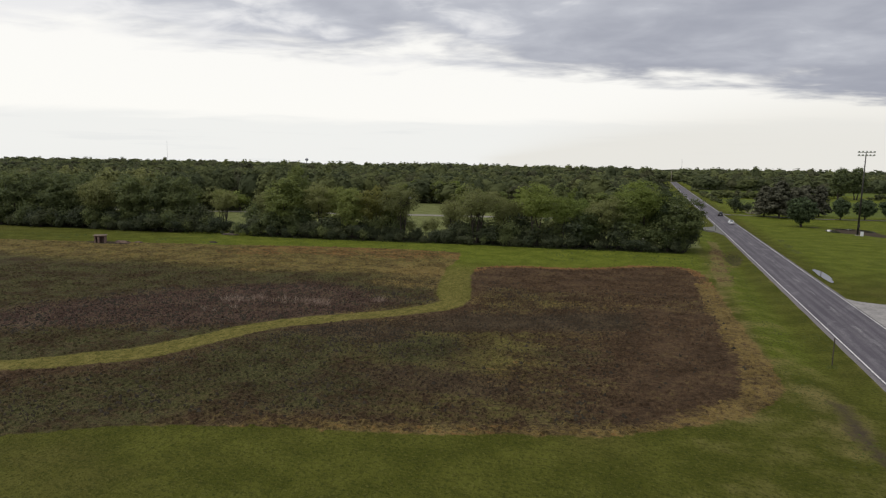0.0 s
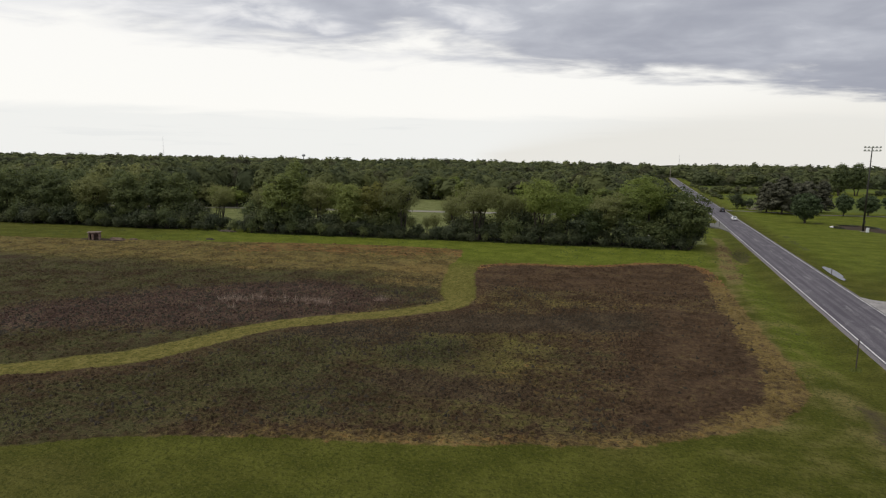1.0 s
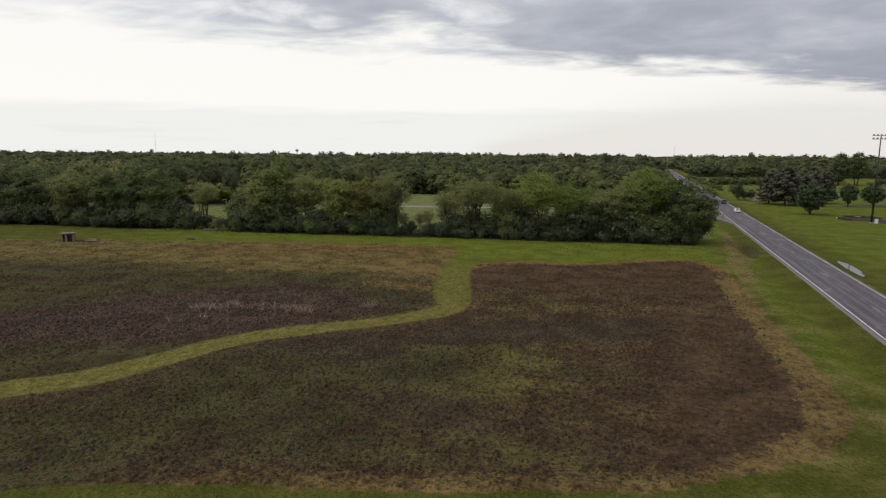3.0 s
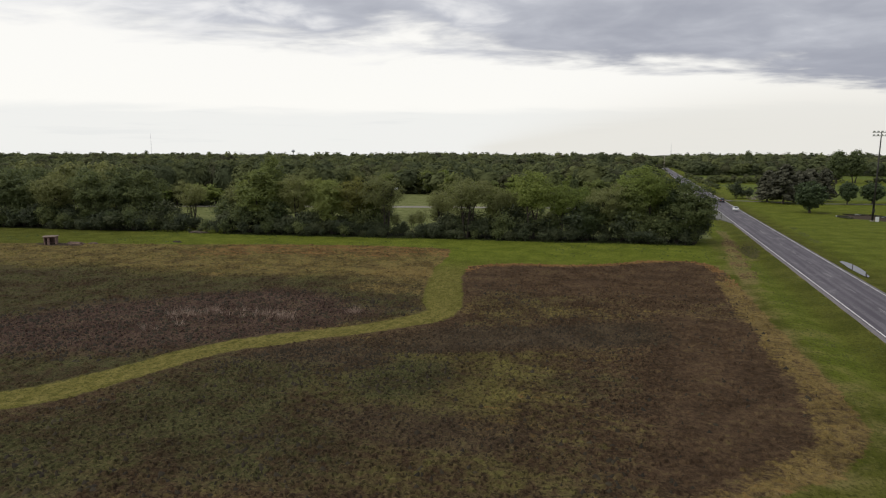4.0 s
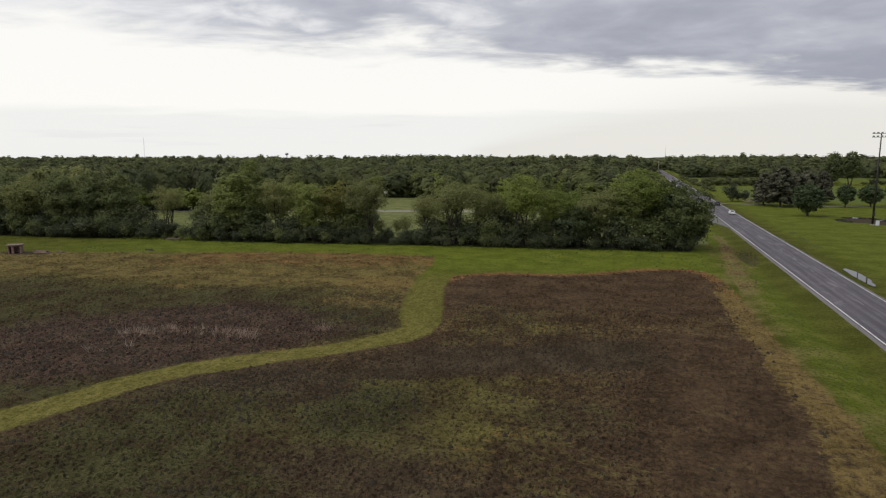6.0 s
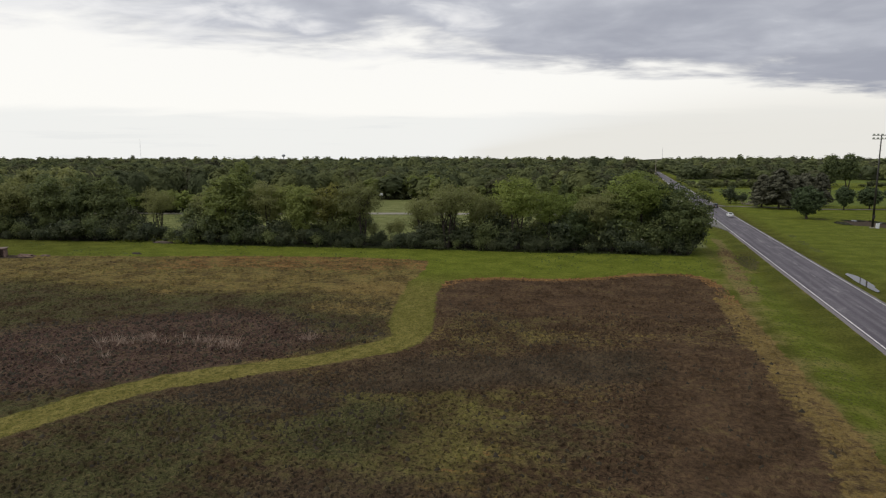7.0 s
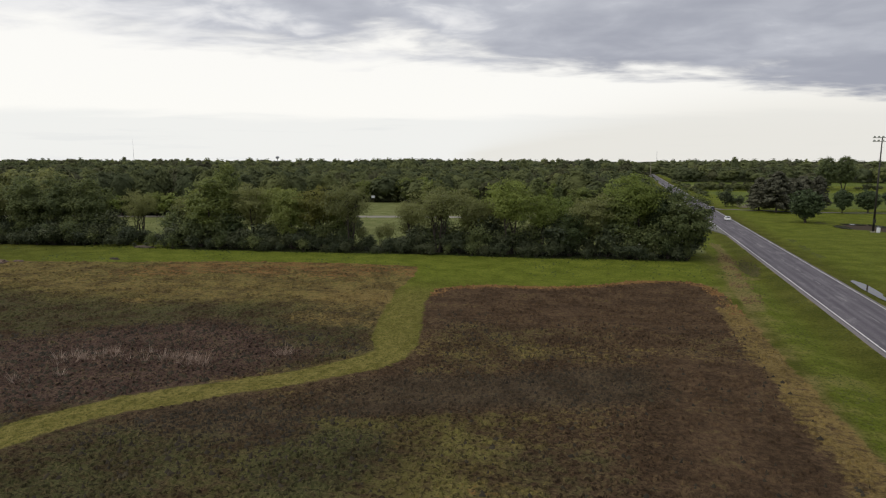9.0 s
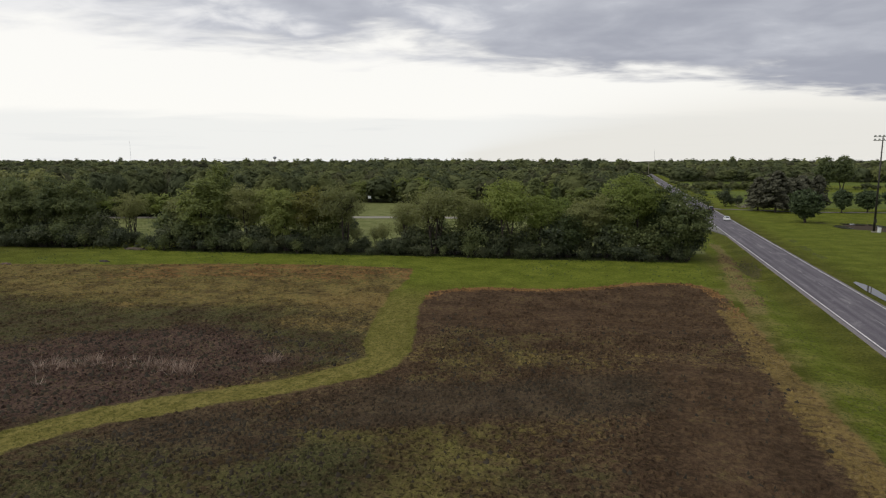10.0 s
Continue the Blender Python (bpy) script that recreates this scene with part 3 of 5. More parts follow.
    straw_w = 0.5 * smooth(np.hypot((x + 33) / 8, (y - 90) / 3.5), 1.3, 0.4) + 0.7 * smooth(np.hypot((x + 64.8) / 3.0, (y - 92) / 1.6), 1.3, 0.4) + 0.42 * smooth(np.hypot((x + 31) / 11, (y - 99) / 11), 1.3, 0.4) + 0.68 * olive * (1 - 0.5 * rust_w) + 0.5 * smooth(w, 2.2, 0.4) * smooth(x, -50, -30) * smooth(y, 62, 70) * smooth(y, 100, 84)
    on_e = e > w
    deep_e = np.clip(0.30 + green + 0.45 * smooth(-x, 4, 24) * smooth(y, 80, 66) - 0.5 * glade, 0, 1)
    deep_w = np.clip(1.0 - smooth(y - 90 - 0.10 * (x + 57) - 8 * (mid - 0.5), -4, 9), 0, 1)
    pick = lambda p, q: np.where(on_e, p, q)
    deep = pick(deep_e, deep_w)
    verge = smooth(line_distance(x, y, [(21.6, 112), (22.2, 134), (23.4, 149), (24.6, 165), (25, 184)]), 2.4, 0.5) * 0.95
    verge = np.maximum(verge, 0.8 * smooth(line_distance(x, y, [(24.2, 136.2), (28.6, 138.4)]), 1.1, 0.3))
    verge = np.maximum(verge, 0.62 * smooth(np.hypot((x - 24) / 3.6, (y - 52) / 14), 1.2, 0.4))
    verge = np.maximum(verge, smooth(np.abs(e + 0.4), 1.3, 0.2) * smooth(x, 10, 16) * 0.62)
    verge = np.maximum(verge, 0.46 * smooth(x, 17, 20) * smooth(x, 29, 24) * smooth(y, 44, 60) * smooth(y, 170, 150))
    verge = np.maximum(verge, 0.44 * smooth(x, 2, 16) * smooth(y, 64, 48))
    verge = np.maximum(verge, 0.5 * smooth(np.abs(np.abs(x - ROAD_MID) - 4.5), 0.8, 0.2))
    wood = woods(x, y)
    pasture = ((x < 24) & (y > tree_line(x) + 12) & (y < 300)).astype(float) * (1 - wood) * smooth(x, 24, 18)
    pasture = np.maximum(pasture, ((x > 48) & (x < 330) & (y > 478) & (y < np.where(x < 104, 600, 500))) * 1.0)
    meadow = ((x > 52) & (y > 305) & (y < 470)) * 1.0
    meadow = np.maximum(meadow, ((x > -34) & (x < 12) & (y > 455) & (y < 640)) * 1.0)
    meadow = np.maximum(meadow, ((x > 48) & (y > 545) & (y < 610)) * 1.0)
    soil = smooth(np.hypot((x - 72.5) / 9.5, (y - 235) / 16) + 1.1 * (mid - 0.5) + 0.7 * (big - 0.5), 1.1, 0.55)
    soil = np.maximum(soil, 0.62 * smooth(line_distance(x, y, [(25.0, 55), (24.8, 47), (26.5, 36), (29, 26)]), 2.4, 0.2))
    soil = np.maximum(soil, smooth(np.hypot((x + 121.3) / 8.0, (y - 110.9) / 2.4), 1.2, 0.5))
    lush = np.maximum(smooth(y - tree_line(x), -44, -18) * smooth(x, 24, 16) * (0.05 + 0.95 * smooth(x, -150, -75)), np.maximum(0.8 * smooth(x, 40, 46) * smooth(y, 110, 150), 0.85 * smooth(x + 0.6 * (mid - 0.5), 21.2, 22.2) * smooth(x, 28, 24.5) * smooth(y, 58, 72)))
    mown = smooth(line_distance(x, y, MOWN), 4.6, 1.6) * (0.70 + 0.30 * smooth(y, 92, 70)) * smooth(y, 120, 108)
    on_field = field > 0
    rough = pick(np.clip(0.66 - 0.38 * block - 0.32 * top + 0.5 * slate - 0.1 * rim, 0.25, 1.1), 0.55 + 0.30 * plum - 0.30 * olive)
    return {"inside": np.clip(field, -6, 12), "regrowth": pick(grow_e, grow_w), "straw": pick(straw_e, straw_w), "rust": pick(rust_e, rust_w),
            "plum": pick(0 * x, plum), "verge_dry": verge, "wood": wood, "pasture": pasture, "meadow": meadow, "soil": soil, "mown": mown,
            "lush": lush, "deep": deep, "rough": np.where(on_field, rough, 0.0), "slate": pick(slate, 0 * x)}


def lay_cover(me, weights):
    for name, val in weights.items():
        layer = me.attributes.new(name, "FLOAT", "POINT")
        layer.data.foreach_set("value", np.asarray(val, np.float32))


def build_ground():
    gx, gy = spread(-176, 90, 1.0, -4600, 4600), spread(8, 236, 1.0, -1500, 4900)
    X, Y = np.meshgrid(gx, gy, indexing="ij")
    x, y = X.ravel(), Y.ravel()
    n, k = len(gx), len(gy)
    i, j = np.meshgrid(np.arange(n - 1), np.arange(k - 1), indexing="ij")
    a = (i * k + j).ravel()
    me = mesh_of("ground", np.stack([x, y, height(x, y)], -1), np.stack([a, a + k, a + k + 1, a + 1], -1), M_GROUND)
    me.polygons.foreach_set("use_smooth", np.ones(len(me.polygons), bool))
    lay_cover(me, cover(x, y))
    return tagged(new("ground", me), "mown green lawn around two burnt and regrowing fields", "ground", kind="structure")


build_ground()


# ---------------------------------------------------------------- roads
def ribbon(name, pts, half, lift, mat, step=4.0):
    """A flat strip along a line on the plan, lying on the ground."""
    pts = np.asarray(pts, float)
    d = np.r_[0, np.cumsum(np.linalg.norm(np.diff(pts, axis=0), axis=1))]
    s = np.linspace(0, d[-1], max(2, int(d[-1] / step)))
    c = np.stack([np.interp(s, d, pts[:, 0]), np.interp(s, d, pts[:, 1])], -1)
    w = unit(np.gradient(c, axis=0))
    nrm = np.stack([w[:, 1], -w[:, 0]], -1)
    cols = np.linspace(-1, 1, 5)
    xy = c[:, None] + nrm[:, None] * (cols * half)[None, :, None]
    z = height(xy[..., 0], xy[..., 1]).max(1, keepdims=True) + lift + 0.06 * (1 - cols**2)[None] - 0.25 * (np.abs(cols) > 0.99)[None] * (lift > 0.1)
    v = np.concatenate([xy, np.broadcast_to(z, xy.shape[:2])[..., None]], -1).reshape(-1, 3)
    n = len(s)
    i, j = np.meshgrid(np.arange(n - 1), np.arange(4), indexing="ij")
    a = (i * 5 + j).ravel()
    return mesh_of(name, v, np.stack([a, a + 1, a + 6, a + 5], -1), mat)


def build_road():
    ys = np.r_[np.arange(-120, 300, 2.0), np.arange(300, 940, 10.0)]
    xs = np.array([-5.0, -4.15, -3.75, -1.9, 0, 1.9, 3.75, 4.15, 5.0])
    zs = np.array([-0.25, 0.10, 0.115, 0.15, 0.18, 0.15, 0.115, 0.10, -0.25])
    wob = 0.10 * (vnoise(ys, ys * 0, 0.21, 21)[:, None] - 0.5) * (np.abs(xs) > 4)[None]
    base = height(np.full(len(ys), ROAD_MID), ys)
    v = np.stack([ROAD_MID + xs[None] + wob * np.sign(xs)[None], np.broadcast_to(ys[:, None], (len(ys), 9)), base[:, None] + zs[None]], -1).reshape(-1, 3)
    i, j = np.meshgrid(np.arange(len(ys) - 1), np.arange(8), indexing="ij")
    a = (i * 9 + j).ravel()
    road = tagged(new("road", mesh_of("road", v, np.stack([a, a + 1, a + 10, a + 9], -1), M_ASPHALT)),
                  "worn grey two-lane asphalt road with patched cracks", "road", kind="structure")
    for off, mat, half, label in ((-3.71, M_LINE, 0.09, "white painted edge line"), (3.71, M_LINE_WORN, 0.09, "worn white edge line")):
        z = base + 0.123
        v = np.concatenate([np.stack([np.full(len(ys), ROAD_MID + off + s * half), ys, z + s * 0.0], -1) for s in (-1, 1)])
        k = len(ys)
        a = np.arange(k - 1)
        child("edge_line", mesh_of("edge_line", v, np.stack([a, a + k, a + k + 1, a + 1], -1), mat), road, label)
    dash = mesh_of("centre_dash", [(-0.07, -1.5, 0), (0.07, -1.5, 0), (0.07, 1.5, 0), (-0.07, 1.5, 0)], [(0, 1, 2, 3)], M_DASH)
    for k in range(-6, 30):
        y = 97.2 + 12.19 * k
        child("centre_dash", dash, road).location = (ROAD_MID + 0.1, y, float(height(ROAD_MID, y)) + 0.184)
    return road


build_road()
tagged(new("side_road", ribbon("side_road", SIDE_ROAD, 3.6, 0.04, M_CONCRETE)), "pale concrete side road behind the tree line", "road", kind="structure")
tagged(new("park_drive", ribbon("park_drive", PARK_DRIVE, 1.6, 0.06, M_ASPHALT)), "narrow grey park drive across the lawn", "road", kind="structure")


def build_apron(name, outline, label, mat):
    bm = bmesh.new()
    vs = [bm.verts.new((x, y, 0.13)) for x, y in outline]
    f = bm.faces.new(vs)
    low = bmesh.ops.extrude_face_region(bm, geom=[f])["geom"]
    for g in low:
        if isinstance(g, bmesh.types.BMVert):
            g.co.z -= 0.5
    bmesh.ops.recalc_face_normals(bm, faces=bm.faces[:])
    me = bpy.data.meshes.new(name)
    bm.to_mesh(me)
    bm.free()
    me.materials.append(mat)
    return tagged(new(name, me), label, "driveway", kind="structure")


build_apron("driveway", [(38.5, 87), (38.5, 107), (39.8, 105), (42.5, 104), (75, 103.5), (75, 92), (43, 91.4), (40, 90)], "pale gravel driveway meeting the road edge", M_GRAVEL)


build_apron("side_road_mouth", [(30.5, 197), (30.5, 238), (28.8, 228), (25, 224.5), (8, 224.5), (8, 219.5), (24, 219), (28.2, 212), (29.4, 204)], "pale worn asphalt mouth of the side road", M_MOUTH)


def blob(rx, ry, seed, n=28):
    r = np.random.default_rng(seed)
    a = np.arange(n) * 2 * np.pi / n
    k = 1 + 0.16 * np.sin(2 * a + r.random() * 6) + 0.10 * np.sin(3 * a + r.random() * 6) + 0.05 * np.sin(7 * a + r.random() * 6)
    return [(rx * k[i] * math.cos(a[i]), ry * k[i] * math.sin(a[i])) for i in range(n)]


def puddle(x, y, z, rx, ry, seed, label):
    bm = bmesh.new()
    rim = [bm.verts.new((px_, py_, 0)) for px_, py_ in blob(rx, ry, seed)]
    f = bm.faces.new(rim)
    bmesh.ops.extrude_face_region(bm, geom=[f])
    for v in rim:
        v.co.z -= 0.03
    bmesh.ops.recalc_face_normals(bm, faces=bm.faces[:])
    me = bpy.data.meshes.new("puddle")
    bm.to_mesh(me)
    bm.free()
    me.materials.append(M_WATER)
    ob = new("puddle", me)
    ob.location = (x, y, z)
    return tagged(ob, label, "puddle", kind="structure")


puddle(41.2, 131.8, -0.10, 0.85, 8.4, 3, "long shallow puddle in the grass beside the road")
puddle(66.4, 231.0, float(height(66.4, 231.0)) + 0.16, 2.2, 4.6, 5, "bright puddle in churned wet soil below the light tower")
puddle(77.6, 236.0, float(height(77.6, 236.0)) + 0.16, 1.9, 5.2, 6, "bright puddle in churned wet soil below the light tower")
puddle(72.0, 240.0, float(height(72.0, 240.0)) + 0.16, 3.0, 2.6, 8, "narrow puddle in churned wet soil below the light tower")


# ---------------------------------------------------------------- trees
def leaf_quads(centre, out, size, r, lift=0.6, rough=0.45):
    """Leaf sprays: a bent rhombus for each centre, facing mostly outwards and up."""
    n = len(centre)
    nrm = unit(0.8 * out + np.array([0, 0, lift]) + r.normal(0, rough, (n, 3)))
    a = unit(np.cross(nrm, r.normal(0, 1, (n, 3))))
    b = np.cross(nrm, a)
    s = (size * r.uniform(0.6, 1.35, n))[:, None]
    v = np.stack([centre - a * s, centre - b * s * 0.55 + nrm * s * 0.12, centre + a * s, centre + b * s * 0.55 + nrm * s * 0.12], 1)
    return v.reshape(-1, 3), np.arange(4 * n).reshape(-1, 4)


def tree_meshes(seed, H, R, base, clumps, leaves, size, mat, trunks=1, bark=None, shape=0.5, spread_=0.9, trunk_r=0.22, lumpy=0.32, twigs=24, arms=8):
    """Trunk and crown of a broad-leaved tree. base: height at which the crown begins."""
    r = np.random.default_rng(seed)
    ch = (H - base) / 2
    mid = np.array([0, 0, base + ch])
    d = unit(r.normal(0, 1, (clumps, 3)))
    rad = r.random(clumps) ** 0.42
    lobes = unit(r.normal(0, 1, (9, 3)))
    amp = r.uniform(0.4, 1.0, 9)
    bulge = 1 - lumpy + lumpy * 1.25 * np.max(amp[None] * np.clip(d @ lobes.T, 0, 1) ** 3, axis=1)
    taper = 1 - shape * np.clip(d[:, 2], 0, 1) ** 2 * 0.35 - 0.25 * np.clip(-d[:, 2], 0, 1)
    p = mid + d * (rad * bulge)[:, None] * np.stack([R * taper, R * taper, np.full(clumps, ch * 1.02)], -1)
    verts, faces, n = [], [], 0
    tips = []
    for k in range(trunks):
        a = k * 2 * np.pi / trunks + r.random() * 2
        lean = (0.0 if trunks == 1 else 0.32) * R
        top = np.array([math.cos(a) * lean, math.sin(a) * lean, base + ch * r.uniform(0.9, 1.25)])
        foot = np.array([math.cos(a), math.sin(a), 0]) * (0.0 if trunks == 1 else trunk_r * 1.3)
        s = np.linspace(0, 1, 7)[:, None]
        line = foot * (1 - s) + top * s + np.r_[np.zeros((1, 3)), r.normal(0, 0.10, (6, 3)) * [1, 1, 0.2]]
        line[0, 2] = -0.3
        rr = trunk_r / math.sqrt(trunks) * (1.35 - 1.15 * s[:, 0] ** 0.8)
        rr[0] *= 1.35
        n = tube(line, rr, 7, verts, faces, n)
        limbs = r.choice(clumps, min(clumps, max(2, arms // trunks + 1)), replace=False)
        for c in limbs:
            at = line[2 + int(r.integers(0, 4))]
            end = mid + (p[c] - mid) * 0.85
            if end[2] < at[2] + 0.3:
                end[2] = at[2] + r.uniform(0.3, 1.5)
            s2 = np.linspace(0, 1, 5)[:, None]
            limb = at * (1 - s2) + end * s2 + np.sin(s2 * np.pi) * np.array([0, 0, 0.10 * ch]) + r.normal(0, 0.06, (5, 3)) * s2
            n = tube(limb, trunk_r * 0.42 / math.sqrt(trunks) * (1.05 - 0.85 * s2[:, 0]), 4, verts, faces, n)
            tips += [limb[2], limb[3], limb[4]]
    tips = np.array(tips)
    for c in r.choice(clumps, min(clumps, twigs), replace=False):
        near = tips[np.argmin(np.linalg.norm(tips - p[c], axis=1))]
        s2 = np.linspace(0, 1, 4)[:, None]
        twig = near * (1 - s2) + p[c] * s2 + r.normal(0, 0.08, (4, 3)) * s2 * (1 - s2) * 4
        n = tube(twig, 0.055 * (1.1 - 0.9 * s2[:, 0]), 3, verts, faces, n)
    trunk = mesh_of("trunk", np.concatenate(verts), np.concatenate(faces), bark or M_BARK)
    trunk.polygons.foreach_set("use_smooth", np.ones(len(trunk.polygons), bool))
    cr = spread_ * r.uniform(0.65, 1.25, clumps)
    own = np.repeat(np.arange(clumps), leaves)
    off = r.normal(0, 0.5, (len(own), 3)) * cr[own][:, None] * [1, 1, 0.62]
    c = p[own] + off
    c[:, 2] = np.maximum(c[:, 2], 0.15)
    v, f = leaf_quads(c, unit(c - mid) * 0.6 + unit(off) * 0.6, size, r)
    return trunk, mesh_of("crown", v, f, mat)


def pine_meshes(seed, H, R, base, mat):
    """A broad old pine: straight trunk, whorls of drooping boughs with needle pads."""
    r = np.random.default_rng(seed)
    verts, faces = [], []
    s = np.linspace(0, 1, 8)
    line = np.stack([0.15 * np.sin(s * 3 + seed), 0.12 * np.sin(s * 2.3), -0.3 + s * (H - 0.2)], -1)
    n = tube(line, 0.30 * (1.15 - s), 8, verts, faces, 0)
    cs, outs = [], []
    for k in range(58):
        u = (k + r.random()) / 58
        z = base + (H - base) * u
        reach = R * (1 - u) ** 0.62 * r.uniform(0.72, 1.12) * min(1, 0.62 + 2.2 * u) + 0.35
        a = k * 2.399 + r.normal(0, 0.3)
        d = np.array([math.cos(a), math.sin(a), 0])
        s2 = np.linspace(0, 1, 5)[:, None]
        bough = np.array([0, 0, z]) + d * reach * s2 + np.array([0, 0, 1]) * (0.25 * s2 - 0.42 * s2**2) * reach * 0.5
        n = tube(bough, 0.07 * (1.1 - s2[:, 0]) * (1.2 - 0.7 * u), 4, verts, faces, n)
        m = int(36 + 36 * reach)
        w = r.random(m) ** 0.6
        c = np.array([0, 0, z]) + d * reach * w[:, None] + np.array([0, 0, 1]) * ((0.25 * w - 0.42 * w**2) * reach * 0.5)[:, None]
        c = c + r.normal(0, 1, (m, 3)) * np.array([0.42, 0.42, 0.26]) * (0.5 + 0.55 * w[:, None])
        cs.append(c)
        outs.append(np.broadcast_to(d, (m, 3)))
    v, f = leaf_quads(np.concatenate(cs), np.concatenate(outs), 0.40, r, 0.55)
    trunk = mesh_of("trunk", np.concatenate(verts), np.concatenate(faces), M_BARK)
    return trunk, mesh_of("crown", v, f, mat)


def plant(name, meshes, x, y, turn, scale, label, category, group, sink=0.0):
    ob = root(name, pose(x, y, float(height(x, y)) - sink, 0, 0, turn) @ Matrix.Diagonal((scale[0], scale[0], scale[1], 1)), label, category, group)
    child("trunk", meshes[0], ob)
    child("crown", meshes[1], ob)
    return ob


KINDS = {
    "oak": tree_meshes(31, 17, 6.6, 3.6, 190, 44, 0.245, M_LEAF, 2, None, 0.5, 1.20, 0.32, 0.40),
    "elm": tree_meshes(32, 17, 6.4, 5.2, 170, 44, 0.235, M_LEAF_BRIGHT, 2, None, 0.4, 1.30, 0.36, 0.40),
    "locust": tree_meshes(33, 16, 7.2, 5.0, 150, 42, 0.215, M_LEAF_OLIVE, 4, None, 0.3, 1.35, 0.46, 0.46, 30, 12),
    "yellow": tree_meshes(34, 16, 5.4, 4.2, 150, 44, 0.235, M_LEAF_YELLOW, 2, None, 0.5, 1.10, 0.32, 0.38),
    "dark": tree_meshes(35, 15, 5.6, 2.2, 180, 44, 0.26, M_LEAF_DARK, 2, None, 0.5, 1.10, 0.30, 0.38),
    "ash": tree_meshes(36, 16, 5.2, 3.2, 170, 44, 0.245, M_LEAF, 2, None, 0.7, 1.05, 0.30, 0.42),
    "olive": tree_meshes(37, 15, 6.2, 3.6, 160, 42, 0.225, M_LEAF_OLIVE, 3, None, 0.5, 1.2, 0.40, 0.42, 28, 10),
    "corner": tree_meshes(38, 14, 6.2, 0.6, 250, 48, 0.255, M_SHRUB_BLOOM, 3, None, 0.45, 1.1, 0.30, 0.36),
}
TREE_LABEL = {
    "oak": "tall green broad-leaved tree standing in the tree line", "elm": "bright green tree with forked bare trunk above the shrubs",
    "locust": "spreading olive-green tree with several bare leaning stems", "yellow": "yellowish green spring tree in the tree line",
    "dark": "dense dark green tree low to the ground", "ash": "upright mid-green tree with narrow lumpy crown",
    "olive": "dull olive-green tree with several stems", "corner": "dense bushy tree with pale blossoms at the road corner",
}
# kind, x, y, height, crown radius, turn
TREES = [
    ("corner", 16.2, 154.6, 14.0, 6.3, 20), ("corner", 12.4, 160.5, 15.6, 5.8, 200), ("elm", 5.4, 158.0, 18.0, 7.0, 80), ("ash", 3.2, 155.6, 14.0, 4.6, 10),
    ("olive", -2.6, 154.6, 14.4, 6.0, 40), ("corner", -7.2, 152.2, 9.6, 4.0, 120), ("elm", -20.3, 151.6, 16.8, 6.4, 10), ("ash", -29.0, 156.0, 12.6, 4.0, 60),
    ("locust", -36.0, 150.0, 15.8, 8.0, 0), ("locust", -56.6, 147.6, 16.6, 7.0, 130), ("yellow", -65.0, 148.6, 15.6, 5.8, 20), ("ash", -70.5, 146.4, 14.4, 5.0, 90),
    ("oak", -75.5, 151.5, 16.0, 5.6, 200), ("olive", -82.3, 148.5, 16.4, 6.0, 310), ("ash", -92.4, 145.0, 17.2, 7.6, 240),
    ("locust", -115.0, 147.5, 13.6, 5.2, 50), ("olive", -99.6, 149.0, 14.0, 5.0, 140), ("dark", -126.0, 142.5, 16.7, 6.6, 75), ("dark", -133.5, 141.0, 17.6, 6.0, 15),
    ("dark", -141.0, 139.0, 16.2, 6.8, 100), ("dark", -147.5, 143.0, 17.2, 5.6, 260), ("olive", -153.5, 138.0, 16.9, 7.0, 170), ("dark", -161.5, 139.5, 17.4, 6.6, 300),
    ("dark", -168.5, 136.0, 16.7, 7.0, 10), ("dark", -176.0, 138.5, 17.9, 7.0, 220), ("dark", -184.0, 134.0, 16.9, 7.2, 65), ("dark", -193.0, 135.0, 17.4, 7.2, 330),
    ("oak", -152.0, 153.0, 19.0, 6.8, 130),
    ("ash", -167.0, 151.0, 18.6, 6.6, 210), ("oak", -182.0, 150.0, 18.6, 7.0, 15), 
    ("oak", -163.0, 165.0, 19.5, 7.0, 350), ("ash", -180.0, 165.0, 19.0, 7.0, 100), ("dark", -198.0, 149.0, 18.6, 7.4, 40), ("oak", -199.0, 164.0, 19.7, 7.6, 140),
    ("ash", 8.4, 163.0, 15.6, 5.0, 300), ("locust", -28.6, 152.4, 13.4, 5.0, 15), ("elm", -13.6, 153.0, 13.4, 4.6, 75), ("locust", -43.0, 153.4, 12.6, 5.2, 210), ("ash", -91.0, 151.5, 21.0, 4.6, 33),
    ("elm", -8.8, 156.6, 12.8, 4.6, 140), ("ash", -61.0, 153.0, 14.2, 5.2, 20), ("locust", -24.0, 158.0, 13.0, 5.0, 260), ("oak", -86.0, 157.0, 15.0, 5.6, 90),
]
NATIVE = {"oak": (17, 6.6), "elm": (17, 6.4), "locust": (16, 7.2), "yellow": (16, 5.4), "dark": (15, 5.6), "ash": (16, 5.2), "olive": (15, 6.2), "corner": (14, 6.2)}
FAR_KINDS = [tree_meshes(41, 12, 6.0, 1.2, 64, 26, 0.52, M_LEAF, 1, None, 0.5, 1.2, 0.28, 0.35, 4, 4), tree_meshes(42, 12, 6.0, 1.0, 64, 26, 0.52, M_LEAF_BRIGHT, 1, None, 0.6, 1.2, 0.28, 0.4, 4, 4),
             tree_meshes(43, 12, 6.0, 0.8, 64, 26, 0.52, M_LEAF_OLIVE, 2, None, 0.4, 1.2, 0.28, 0.4, 4, 4),
             tree_meshes(44, 12, 6.0, 0.8, 64, 26, 0.52, M_LEAF_DARK, 2, None, 0.5, 1.2, 0.28, 0.4, 4, 4)]
